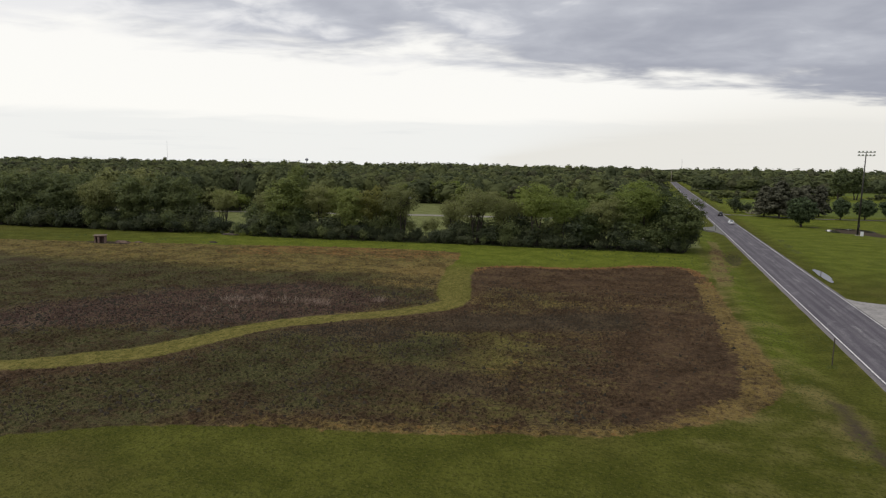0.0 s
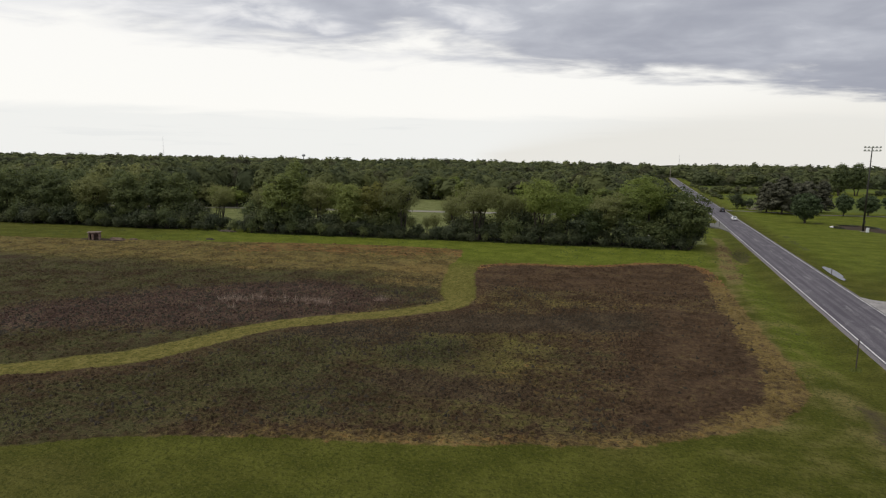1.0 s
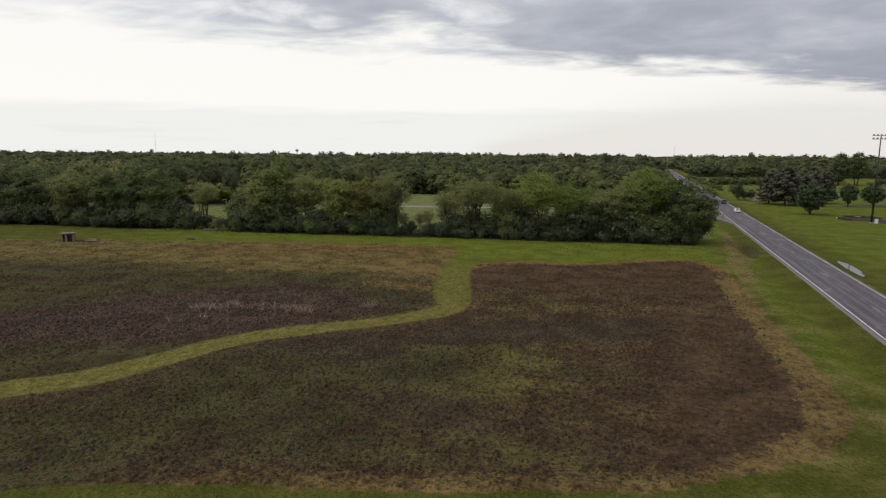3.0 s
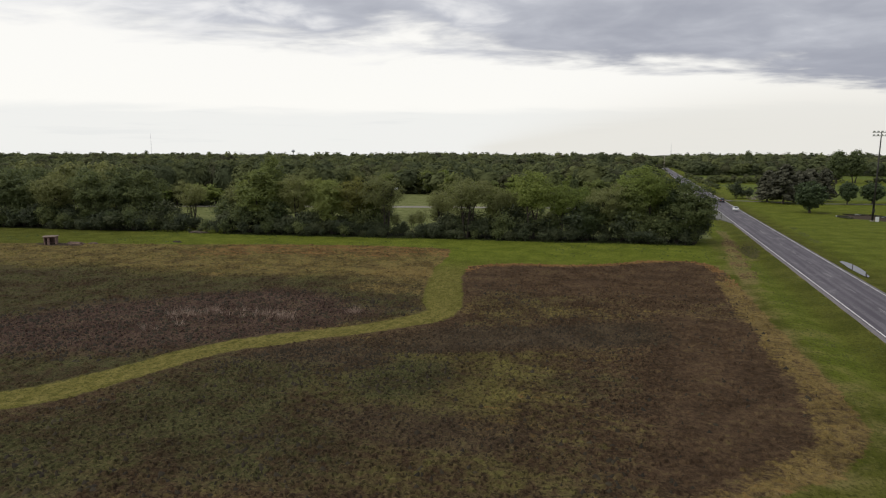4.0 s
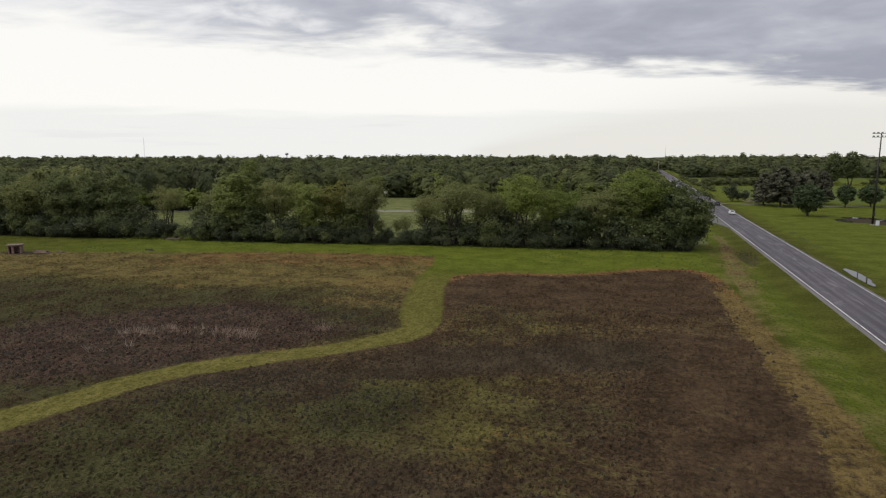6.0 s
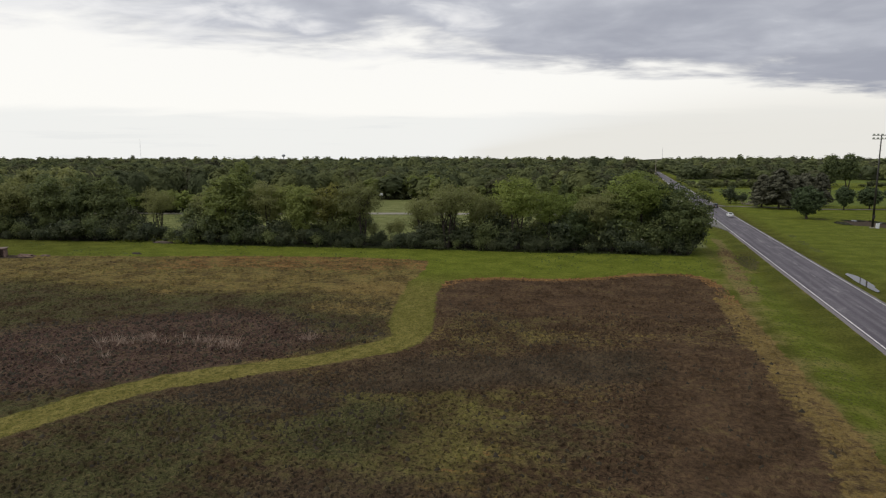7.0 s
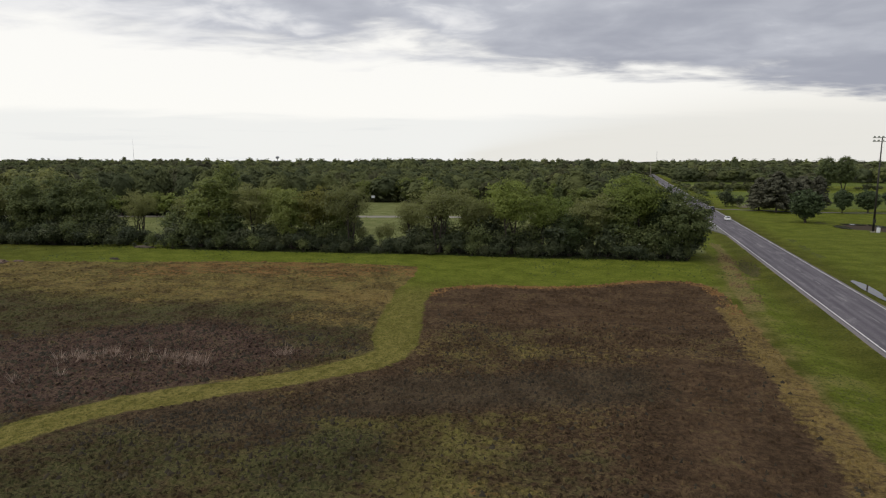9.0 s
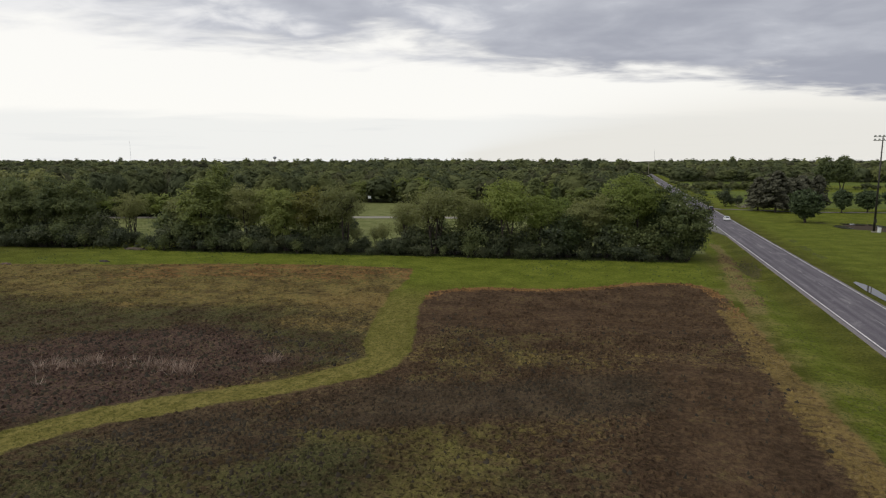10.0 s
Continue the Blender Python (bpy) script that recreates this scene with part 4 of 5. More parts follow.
for kind_, x, y, h, rad, turn in TREES:
    H0, R0 = NATIVE[kind_]
    if y > 148 and x < -104:
        plant("tree", FAR_KINDS[2 + int(turn) % 2], x, y, turn, (rad / 6, h / 12), "leafy dull green tree in the rear rank of the tree line", "tree", "trees of the tree line")
        continue
    plant("tree", KINDS[kind_], x, y, turn, (rad / R0, h / H0), TREE_LABEL[kind_], "tree", "trees of the tree line")

# near edge of the wood beyond the pasture
r_edge = np.random.default_rng(8)
for k in range(30):
    x = -205 + 7.2 * k + r_edge.uniform(-2, 2)
    y = (216 if x < -128 else 299 if x < -75 else 266) + 0.15 * (x + 100) * (x < -128) + r_edge.uniform(-4, 5)
    if x > 8:
        continue
    plant("tree", FAR_KINDS[k % 3], x, y, r_edge.uniform(0, 360), (r_edge.uniform(5.0, 7.0) / 6, r_edge.uniform(9.5, 13.5) / 12), "leafy green tree at the edge of the far wood", "tree", "trees of the far wood edge")

SHRUBS = [tree_meshes(51, 5.0, 3.0, 0.2, 50, 27, 0.23, M_SHRUB, 3, None, 0.3, 0.95, 0.12, 0.4, 2, 3),
          tree_meshes(52, 4.4, 3.2, 0.1, 60, 24, 0.22, M_SHRUB, 4, None, 0.3, 1.15, 0.12, 0.6, 10, 5),
          tree_meshes(53, 5.6, 2.6, 0.3, 50, 27, 0.23, M_SHRUB_BLOOM, 3, None, 0.3, 0.95, 0.12, 0.4, 2, 3),
          tree_meshes(54, 5.4, 2.8, 0.2, 56, 22, 0.21, M_LEAF_DARK, 5, None, 0.5, 1.2, 0.12, 0.6, 16, 7)]
SHRUB_LABEL = ["dark green shrub at the foot of the tree line", "low dense shadowy shrub at the foot of the tree line",
               "green shrub flecked with pale blossom", "olive-grey twiggy shrub at the foot of the tree line"]
r_shrub = np.random.default_rng(5)
x = 17.0
while x > -200:
    gap = -119 < x < -101
    thin = -56 < x < -47 or gap
    for row, (lo, hi) in enumerate(((0.5, 1.0), (0.75, 1.3), (0.9, 1.55))):
        k = int(r_shrub.choice(4, p=[0.30, 0.38, 0.06, 0.26]))
        y = float(tree_line(x)) + 1.6 + row * 3.2 + r_shrub.uniform(-0.9, 1.2)
        sc = r_shrub.uniform(lo, hi) * (0.8 + 0.45 * float(vnoise(x, 0.0, 0.11, 16))) * (0.35 if -110 < x < -104 else 0.95 if gap else 0.75 if thin else 1.12 if x < -121 else (0.82, 0.95, 1.22)[row])
        if r_shrub.random() < 0.06 or (row == 2 and (-56 < x < -47 or -110 < x < -104 or r_shrub.random() < (0.15 if x < -60 else 0.3))):
            continue
        plant("shrub", SHRUBS[k], x + r_shrub.uniform(-1.2, 1.2), y, r_shrub.uniform(0, 360), (sc, sc * r_shrub.uniform(0.85, 1.15)), SHRUB_LABEL[k], "shrub", "hedge shrubs")
    x -= r_shrub.uniform(2.6, 3.8)

SAPLING = tree_meshes(56, 7.0, 2.6, 1.6, 46, 26, 0.17, M_LEAF_OLIVE, 3, None, 0.4, 1.1, 0.12, 0.5, 16, 6)
for x, y, sc, turn in ((-48.4, 151.0, 1.0, 0), (-51.6, 154.5, 0.8, 110), (-54.6, 150.5, 0.85, 200), (-16.5, 157.0, 1.05, 40), (-46.0, 157.0, 1.1, 300), (-3.5, 160.0, 1.1, 70), (-107.5, 152.0, 0.8, 15)):
    plant("sapling", SAPLING, x, y, turn, (sc, sc), "thin airy olive sapling in a gap of the tree line", "tree", "saplings of the tree line")

# the mown park to the east of the road
MAPLE = tree_meshes(61, 10.8, 5.6, 1.3, 230, 44, 0.32, M_LEAF_MAPLE, 1, None, 0.35, 0.85, 0.28, 0.14)
plant("maple_tree", MAPLE, 59.5, 243.3, 30, (1.0, 1.0), "round dark green ornamental tree on a short trunk in the lawn", "tree", "")
PINES = [pine_meshes(71, 15.0, 5.6, 1.6, M_NEEDLE), pine_meshes(72, 13.0, 5.0, 1.4, M_NEEDLE)]
for n_, (x, y, h, rad, turn) in enumerate(((59.0, 283, 15.6, 6.8, 0), (55.0, 293, 13.0, 5.8, 100), (66.2, 290, 12.9, 6.2, 220), (71.5, 299, 13.4, 6.2, 40), (78.6, 304, 13.6, 5.2, 160))):
    H0, R0 = ((15.0, 5.6), (13.0, 5.0))[n_ % 2]
    plant("pine_tree", PINES[n_ % 2], x, y, turn, (rad / R0, h / H0), "dark brownish-green old pine in a close group", "tree", "pines in the park")
YOUNG = tree_meshes(63, 8.0, 3.4, 1.2, 170, 36, 0.27, M_LEAF_MAPLE, 1, None, 0.7, 0.75, 0.16, 0.10)
for x, y, h, rad, turn in ((82.6, 287, 9.3, 3.7, 0), (92.6, 292, 8.9, 4.6, 70), (103.2, 298, 9.1, 4.5, 150), (114, 304, 9.1, 4.3, 200)):
    plant("young_tree", YOUNG, x, y, turn, (rad / 3.4, h / 8.0), "small round dark green tree in a row on the lawn", "tree", "row of young trees")
for x, y, sc, turn in ((45.6, 311, 1.5, 0), (51.0, 313, 0.9, 100), (48.8, 316, 0.7, 60)):
    plant("shrub", SHRUBS[0], x, y, turn, (sc, sc * 1.2), "dense dark round shrub beside the park drive", "shrub", "shrubs by the drive")
BIG = tree_meshes(64, 20, 8.5, 1.0, 150, 26, 0.7, M_LEAF_DARK, 2, None, 0.4, 1.7, 0.45, 0.4)
for x, y, h, rad, turn in ((131.0, 487, 23.4, 7.4, 0), (142.0, 490, 23.8, 8.6, 120)):
    plant("tree", BIG, x, y, turn, (rad / 8.5, h / 20), "very tall dark tree rising above the far hedge", "tree", "far tall trees")
CEDAR = pine_meshes(75, 9.5, 3.6, 0.4, M_LEAF_DARK)
for x, y, sc in ((-30, 262, 1.35), (-22, 264, 1.0), (-96, 306, 1.1)):
    plant("cedar_tree", CEDAR, x, y, 40 * sc, (sc, sc), "dark conical cedar at the edge of the far wood", "tree", "cedars at the far wood")
for x, y, k, sc in ((-60, 200, 2, 0.8), (-45, 186, 3, 0.9), (-12, 190, 2, 0.9), (-72, 186, 0, 0.8), (-26, 205, 3, 0.7)):
    plant("shrub", SHRUBS[k], x, y, 50 * x, (sc, sc), "lone shrub in the pale pasture", "shrub", "pasture shrubs")


def wood_crown(seed, lobes, per):
    """A unit crown (radius 1, height 1): rounded boughs covered with leaf sprays over a dark heart. Corners, faces, normals."""
    r = np.random.default_rng(seed)
    tall = 2.1
    d = unit(r.normal(0, 1, (lobes, 3)) * [1, 1, 0.8] + [0, 0, 0.35])
    mid = d * r.uniform(0.40, 0.80, (lobes, 1)) * [0.9, 0.9, 0.85] + [0, 0, 1.12]
    size = r.uniform(0.22, 0.44, lobes) * (20 / max(lobes, 20)) ** 0.4
    own = np.repeat(np.arange(lobes), per)
    e = unit(r.normal(0, 1, (len(own), 3)) + 0.6 * d[own] + [0, 0, 0.3])
    c = mid[own] + e * (size[own] * r.uniform(0.70, 1.10, len(own)))[:, None]
    skirt = r.random(len(own)) < 0.14
    c[skirt, 2] *= r.uniform(0.1, 0.8, skirt.sum())
    soft = unit(0.55 * e + 0.55 * d[own] + [0, 0, 0.45])
    v, f = leaf_quads(c, 1.25 * soft, 0.41 * float(size.mean()) * math.sqrt(30 / (per + 3)), r, 0.0, 0.24)
    v[:, 2] = np.maximum(v[:, 2], 0.03)
    th = np.linspace(0.05, np.pi - 0.05, 7)
    a = np.arange(10) * 2 * np.pi / 10
    heart = np.stack([np.outer(np.sin(th), np.cos(a)), np.outer(np.sin(th), np.sin(a)), np.outer(np.cos(th), np.ones(10))], -1).reshape(-1, 3)
    g = 0.44 + 0.26 * np.max(np.clip(heart @ d.T, 0, 1) ** 5, axis=1) + r.uniform(-0.06, 0.06, len(heart))
    core = heart * g[:, None] * [1, 1, 1.15] + [0, 0, 1.05]
    p, q = np.meshgrid(np.arange(6), np.arange(10), indexing="ij")
    k = (q + 1) % 10
    rows = np.stack([p * 10 + q, (p + 1) * 10 + q, (p + 1) * 10 + k, p * 10 + k], -1).reshape(-1, 4)
    return np.concatenate([v, core]) / [1, 1, tall], np.concatenate([f, rows + len(v)]), np.concatenate([np.repeat(soft, 4, axis=0), heart])


CROWNS = {"close": [wood_crown(180 + k, 32, 38) for k in range(8)], "near": [wood_crown(200 + k, 20, 22) for k in range(8)], "mid": [wood_crown(220 + k, 12, 10) for k in range(8)], "far": [wood_crown(240 + k, 7, 6) for k in range(6)]}


def far_woods(name, pts, label, mat, detail):
    """Woodland seen from afar: many lumpy crowns joined, each with its own tone. pts: x, y, height, radius."""
    r = np.random.default_rng(len(pts))
    vs, fs, ts, ns, n = [], [], [], [], 0
    for x, y, h, rad in pts:
        v, f, m = CROWNS[detail][int(r.integers(0, len(CROWNS[detail])))]
        if woods(x, y - 14) > 0.5 and detail != "far":
            f = f[v[f[:, 0], 2] > (0.64 if woods(x, y - 45) > 0.5 else 0.50)]   # only the tops show inside the wood
            used, f = np.unique(f, return_inverse=True)
            v, m, f = v[used], m[used], f.reshape(-1, 4)
        a, wide = r.uniform(0, 2 * np.pi), r.uniform(0.85, 1.2)
        ca, sa = math.cos(a), math.sin(a)
        vs.append(np.stack([(v[:, 0] * ca - v[:, 1] * sa) * rad * wide + x, (v[:, 0] * sa + v[:, 1] * ca) * rad / wide + y, v[:, 2] * h + float(height(x, y))], -1))
        ns.append(np.stack([m[:, 0] * ca - m[:, 1] * sa, m[:, 0] * sa + m[:, 1] * ca, m[:, 2]], -1))
        fs.append(f + n)
        ts.append(np.full(len(v), r.random(), np.float32))
        n += len(v)
    me = mesh_of(name, np.concatenate(vs), np.concatenate(fs), mat)
    tone = me.attributes.new("tone", "FLOAT", "POINT")
    tone.data.foreach_set("value", np.concatenate(ts))
    me.polygons.foreach_set("use_smooth", np.ones(len(me.polygons), bool))
    me.normals_split_custom_set_from_vertices(unit(np.concatenate(ns)))
    return tagged(new(name, me), label, "woodland", kind="stuff")


def wood_material():
    m, t, b = material("far_foliage")
    p, island = where(t)
    tone = nattr(t, "tone")
    patch = nnoise(t, p, 0.012, 3.0, 0.5)
    spray = nnoise(t, p, 0.6, 4.0, 0.65)
    f = nmath(t, "ADD", nmath(t, "MULTIPLY", tone, 0.62), nmath(t, "MULTIPLY", island, 0.12))
    f = nmath(t, "ADD", f, nmath(t, "MULTIPLY", nmath(t, "SUBTRACT", patch, 0.5), 1.2))
    f = nmath(t, "ADD", f, nmath(t, "MULTIPLY", nmath(t, "SUBTRACT", spray, 0.5), 0.55))
    c = nmix(t, nstep(t, f, 0.1, 0.5), (0.112, 0.131, 0.064, 1), (0.164, 0.184, 0.075, 1))
    fleck = nnoise(t, p, 1.4, 3.0, 0.7)
    f = nmath(t, "ADD", f, nmath(t, "MULTIPLY", nmath(t, "SUBTRACT", fleck, 0.5), 0.6))
    c = nmix(t, nstep(t, f, 0.5, 0.9), c, (0.222, 0.238, 0.084, 1))
    odd = nstep(t, nmath(t, "FRACT", nmath(t, "MULTIPLY", tone, 7.0)), 0.80, 0.86)
    c = nmix(t, nmath(t, "MULTIPLY", odd, 0.6), c, (0.088, 0.080, 0.052, 1))
    put(t, b.inputs["Base Color"], c)
    b.inputs["Roughness"].default_value, b.inputs["Specular IOR Level"].default_value = 0.8, 0.12
    tuft = nmath(t, "ADD", nnoise(t, p, 0.9, 4.0, 0.7), nnoise(t, p, 0.28, 2.0, 0.5))
    bump(t, b, tuft, 1.0, 1.1)
    see_through(t, b, c, 0.35)
    return m


M_FAR = wood_material()


def wood_points(x0, x1, y0, y1, step, seed):
    r = np.random.default_rng(seed)
    gx, gy = np.meshgrid(np.arange(x0, x1, step), np.arange(y0, y1, step), indexing="ij")
    x, y = (gx + r.uniform(-0.45, 0.45, gx.shape) * step).ravel(), (gy + r.uniform(-0.45, 0.45, gy.shape) * step).ravel()
    # only the wedge of land that lies ahead of the flight
    az = np.degrees(np.arctan2(x - 4, y + 5))
    ok = (woods(x, y) > 0.5) & (az > -57) & (az < 22) & ((np.abs(x - ROAD_MID) > 9) | (y > 930))
    return x[ok], y[ok], r


def build_woods():
    close, near, mid, far, edge = [], [], [], [], []
    x, y, r = wood_points(-400, 60, 172, 430, 9.4, 1)
    for a, b in zip(x, y):
        if not (a > -202 and b < 170):
            (close if b < 285 else near).append((a, b, 10.5 + 5.0 * float(vnoise(a, b, 0.022, 43)) + 4.5 * r.random() ** 1.5, 4.6 + 4.4 * r.random()))
    x, y, r = wood_points(-900, 330, 430, 800, 13.0, 2)
    for a, b in zip(x, y):
        mid.append((a, b, (5.0 if a > 46 else 9.0) + 7.0 * float(vnoise(a, b, 0.014, 42)) + 5.5 * r.random() ** 2.5, r.uniform(6.0, 11.5)))
    r = np.random.default_rng(77)
    for k in range(26):
        a0, b0 = r.uniform(-780, 150), r.uniform(560, 820)
        for q in range(int(r.integers(1, 5))):
            a, b = a0 + r.normal(0, 12), b0 + r.normal(0, 8)
            if abs(a - ROAD_MID) > 14 and woods(a, b) > 0.5:
                mid.append((a, b, r.uniform(17.5, 23.5), r.uniform(5.0, 8.5)))
    x, y, r = wood_points(-1900, 700, 800, 1450, 23, 3)
    for a, b in zip(x, y):
        far.append((a, b, 6.0 + 9.5 * float(vnoise(a, b, 0.009, 41)) + 8.0 * r.random() ** 4.0, r.uniform(9, 17)))
    far_woods("woodland", close, "leafy green woodland canopy beyond the pale pasture", M_FAR, "close")
    far_woods("woodland", near, "mixed green spring woodland canopy behind the tree line", M_FAR, "near")
    far_woods("woodland", mid, "rolling green woodland canopy in the middle distance", M_FAR, "mid")
    far_woods("woodland", far, "distant dull green woodland along the horizon", M_FAR, "far")
    # hedgerows between the far meadows, east of the road, and scrub along the far road
    r = np.random.default_rng(12)
    for x0, y0, x1, y1, n, h, rad in ((49, 466, 92, 473, 60, 5.2, 3.0), (150, 494, 300, 505, 60, 4.2, 3.4), (45.5, 385, 44.5, 640, 44, 2.8, 2.4), (21, 560, 18, 740, 22, 3.0, 2.4)):
        for k in range(n):
            u = (k + r.random()) / n
            edge.append((x0 + (x1 - x0) * u + r.normal(0, 1.2), y0 + (y1 - y0) * u + r.normal(0, 1.5), h * r.uniform(0.55, 1.25), rad * r.uniform(0.7, 1.2)))
    far_woods("hedgerow", edge, "scrubby green hedgerows between far meadows", M_FAR, "mid")


build_woods()


# ---------------------------------------------------------------- things beside the road
def light_tower(x, y):
    ob = root("light_tower", pose(x, y, float(height(x, y))), "tall dark steel sports light tower with two lamp bars", "light tower")
    part("footing", box(1.1, 1.1, 0.5, (0, 0, 0.05), 0.05), M_CONCRETE, ob, "concrete footing")
    part("pole", rod((0, 0, 0.2), (0, 0, 26.4), 0.30, 0.13, 14), M_STEEL, ob)
    for z, half in ((26.2, 2.3), (25.2, 2.3)):
        arm = part("crossarm", box(2 * half, 0.14, 0.14, (0, -0.18, z), 0.02), M_STEEL, ob)
        for k in range(5):
            u = -half + 0.25 + k * (2 * half - 0.5) / 4
            lamp = part("floodlight", rod((u, -0.62, z + 0.20), (u, -0.20, z + 0.36), 0.30, 0.14, 12), M_GALV, ob)
            part("bracket", box(0.06, 0.10, 0.36, (u, -0.22, z + 0.15), 0.01), M_STEEL, lamp)
            part("lens", rod((u, -0.64, z + 0.19), (u, -0.60, z + 0.21), 0.27, 0.27, 12), M_LENS, lamp, "clear glass lens")
    part("ballast_box", box(0.6, 0.35, 1.0, (0, -0.42, 3.2), 0.03), M_STEEL, ob)
    for k in range(14):
        part("climbing_peg", rod((-0.42, 0, 4 + k * 1.5), (0.42, 0, 4 + k * 1.5), 0.022, 0.022, 6), M_STEEL, ob)
    return ob


light_tower(70.6, 219.5)
cab = root("utility_cabinet", pose(71.6, 218.7, float(height(71.6, 218.7))), "white metal utility cabinet beside the light tower", "cabinet")
part("body", box(0.8, 0.55, 1.35, (0, 0, 0.70), 0.03), M_WHITE, cab)
part("door", box(0.68, 0.03, 1.1, (0, -0.29, 0.72), 0.008), M_WHITE, cab)
part("lid", box(0.88, 0.63, 0.06, (0, 0, 1.40), 0.015), M_WHITE, cab)


def sign_post(x, y, h, label, plate=True):
    ob = root("sign_post", pose(x, y, float(height(x, y))), label, "post")
    part("post", box(0.10, 0.10, h + 0.3, (0, 0, h / 2 - 0.15), 0.012), M_POST, ob)
    if plate:
        part("sign_plate", box(0.03, 0.62, 0.75, (0.07, 0, h - 0.42), 0.008), M_GALV, ob, "sign plate seen edge on")
    return ob


post = sign_post(27.4, 67.2, 3.2, "thin dark wooden marker post in the road verge", False)
part("cap", box(0.13, 0.13, 0.05, (0, 0, 3.22), 0.01), M_POST, post)
small = sign_post(40.35, 129.8, 1.15, "short dark wooden post standing beside the puddle", False)
part("cap", box(0.12, 0.12, 0.04, (0, 0, 1.16), 0.01), M_POST, small)
sign_post(28.6, 214.0, 2.4, "thin grey road sign post by the side road", True)


def utility_pole(x, y, h):
    ob = root("utility_pole", pose(x, y, float(height(x, y))), "tall grey utility pole beside the far road", "pole")
    part("pole", rod((0, 0, -0.5), (0, 0, h), 0.28, 0.15, 10), M_BARK_PALE, ob)
    part("crossarm", box(2.6, 0.14, 0.14, (0, 0, h - 0.9), 0.02), M_BARK_PALE, ob)
    for u in (-1.1, 0.0, 1.1):
        part("insulator", rod((u, 0, h - 0.83), (u, 0, h - 0.6), 0.07, 0.05, 8), M_GALV, ob)
    return ob


utility_pole(24.5, 640, 18)


def radio_mast(x, y, h):
    """A slender lattice mast on the horizon."""
    ob = root("radio_mast", pose(x, y, float(height(x, y))), "slender lattice radio mast far on the horizon", "mast", "radio masts")
    w = 0.9
    corners = [(w * math.cos(a), w * math.sin(a)) for a in (0.3, 2.394, 4.489)]
    for cx_, cy_ in corners:
        part("leg", rod((cx_, cy_, 0), (cx_ * 0.6, cy_ * 0.6, h), 0.12, 0.08, 6), M_GALV, ob)
    bm = bmesh.new()
    for k in range(int(h / 4)):
        for q in range(3):
            (ax, ay), (bx, by) = corners[q], corners[(q + 1) % 3]
            s0, s1 = 1 - 0.4 * k * 4 / h, 1 - 0.4 * (k + 1) * 4 / h
            extra = rod((ax * s0, ay * s0, k * 4), (bx * s1, by * s1, k * 4 + 4), 0.08, 0.08, 4)
            me = bpy.data.meshes.new("brace")
            extra.to_mesh(me)
            extra.free()
            bm.from_mesh(me)
            bpy.data.meshes.remove(me)
    part("bracing", bm, M_GALV, ob)
    part("antenna", rod((0, 0, h - 1), (0, 0, h + 6), 0.12, 0.06, 6), M_GALV, ob)
    return ob


def water_tower(x, y):
    """A small tank on a stalk, far on the skyline."""
    ob = root("water_tower", pose(x, y, float(height(x, y))), "small grey water tower far on the wooded skyline", "water tower")
    part("stem", rod((0, 0, 0), (0, 0, 19), 1.6, 1.1, 14), M_GALV, ob)
    bm = bmesh.new()
    bmesh.ops.create_uvsphere(bm, u_segments=20, v_segments=12, radius=1.0, matrix=pose(0, 0, 21.5) @ Matrix.Diagonal((5.0, 5.0, 3.6, 1)))
    for f in bm.faces:
        f.smooth = True
    part("tank", bm, M_GALV, ob)
    part("vent", rod((0, 0, 24.8), (0, 0, 26.0), 0.5, 0.3, 10), M_GALV, ob)
    return ob


water_tower(-945, 1546)
pasture_sign = root("sign_board", pose(-111.5, 289.0, float(height(-111.5, 289.0)), 0, 0, 20), "small white sign board at the far edge of the pasture", "sign")
part("board", box(1.5, 0.06, 1.2, (0, 0, 3.1), 0.01), M_WHITE, pasture_sign)
for u in (-0.6, 0.6):
    part("post", box(0.1, 0.1, 3.9, (u, 0.07, 1.7), 0.01), M_POST, pasture_sign)
radio_mast(-1880, 2005, 92)
radio_mast(100, 2350, 48)


def field_hut(x, y, turn):
    """A low open shelter of reddish stone under a weathered board roof."""
    ob = root("field_hut", pose(x, y, float(height(x, y)), 0, 0, turn) @ Matrix.Diagonal((0.85, 0.9, 0.92, 1)), "small ruined reddish stone shelter with a pale flat roof", "hut")
    part("wall", box(2.9, 0.35, 1.95, (0, 1.05, 0.85), 0.06), M_STONE, ob)
    for u in (-1.3, 1.3):
        part("side_wall", box(0.35, 1.9, 1.85, (u, 0, 0.82), 0.06), M_STONE, ob)
    part("pier", box(0.55, 0.35, 1.8, (-0.35, -0.9, 0.80), 0.06), M_STONE, ob)
    part("lintel", box(2.9, 0.30, 0.22, (0, -0.9, 1.78), 0.04), M_STONE, ob)
    for k in range(6):
        b = box(3.5, 0.42, 0.10, (0, -1.1 + 0.45 * k, 1.98 + 0.012 * (k % 2)), 0.012, (k * 7) % 3 - 1)
        part("roof_board", b, M_SLAB, ob)
    return ob


field_hut(-123.2, 110.6, 38)


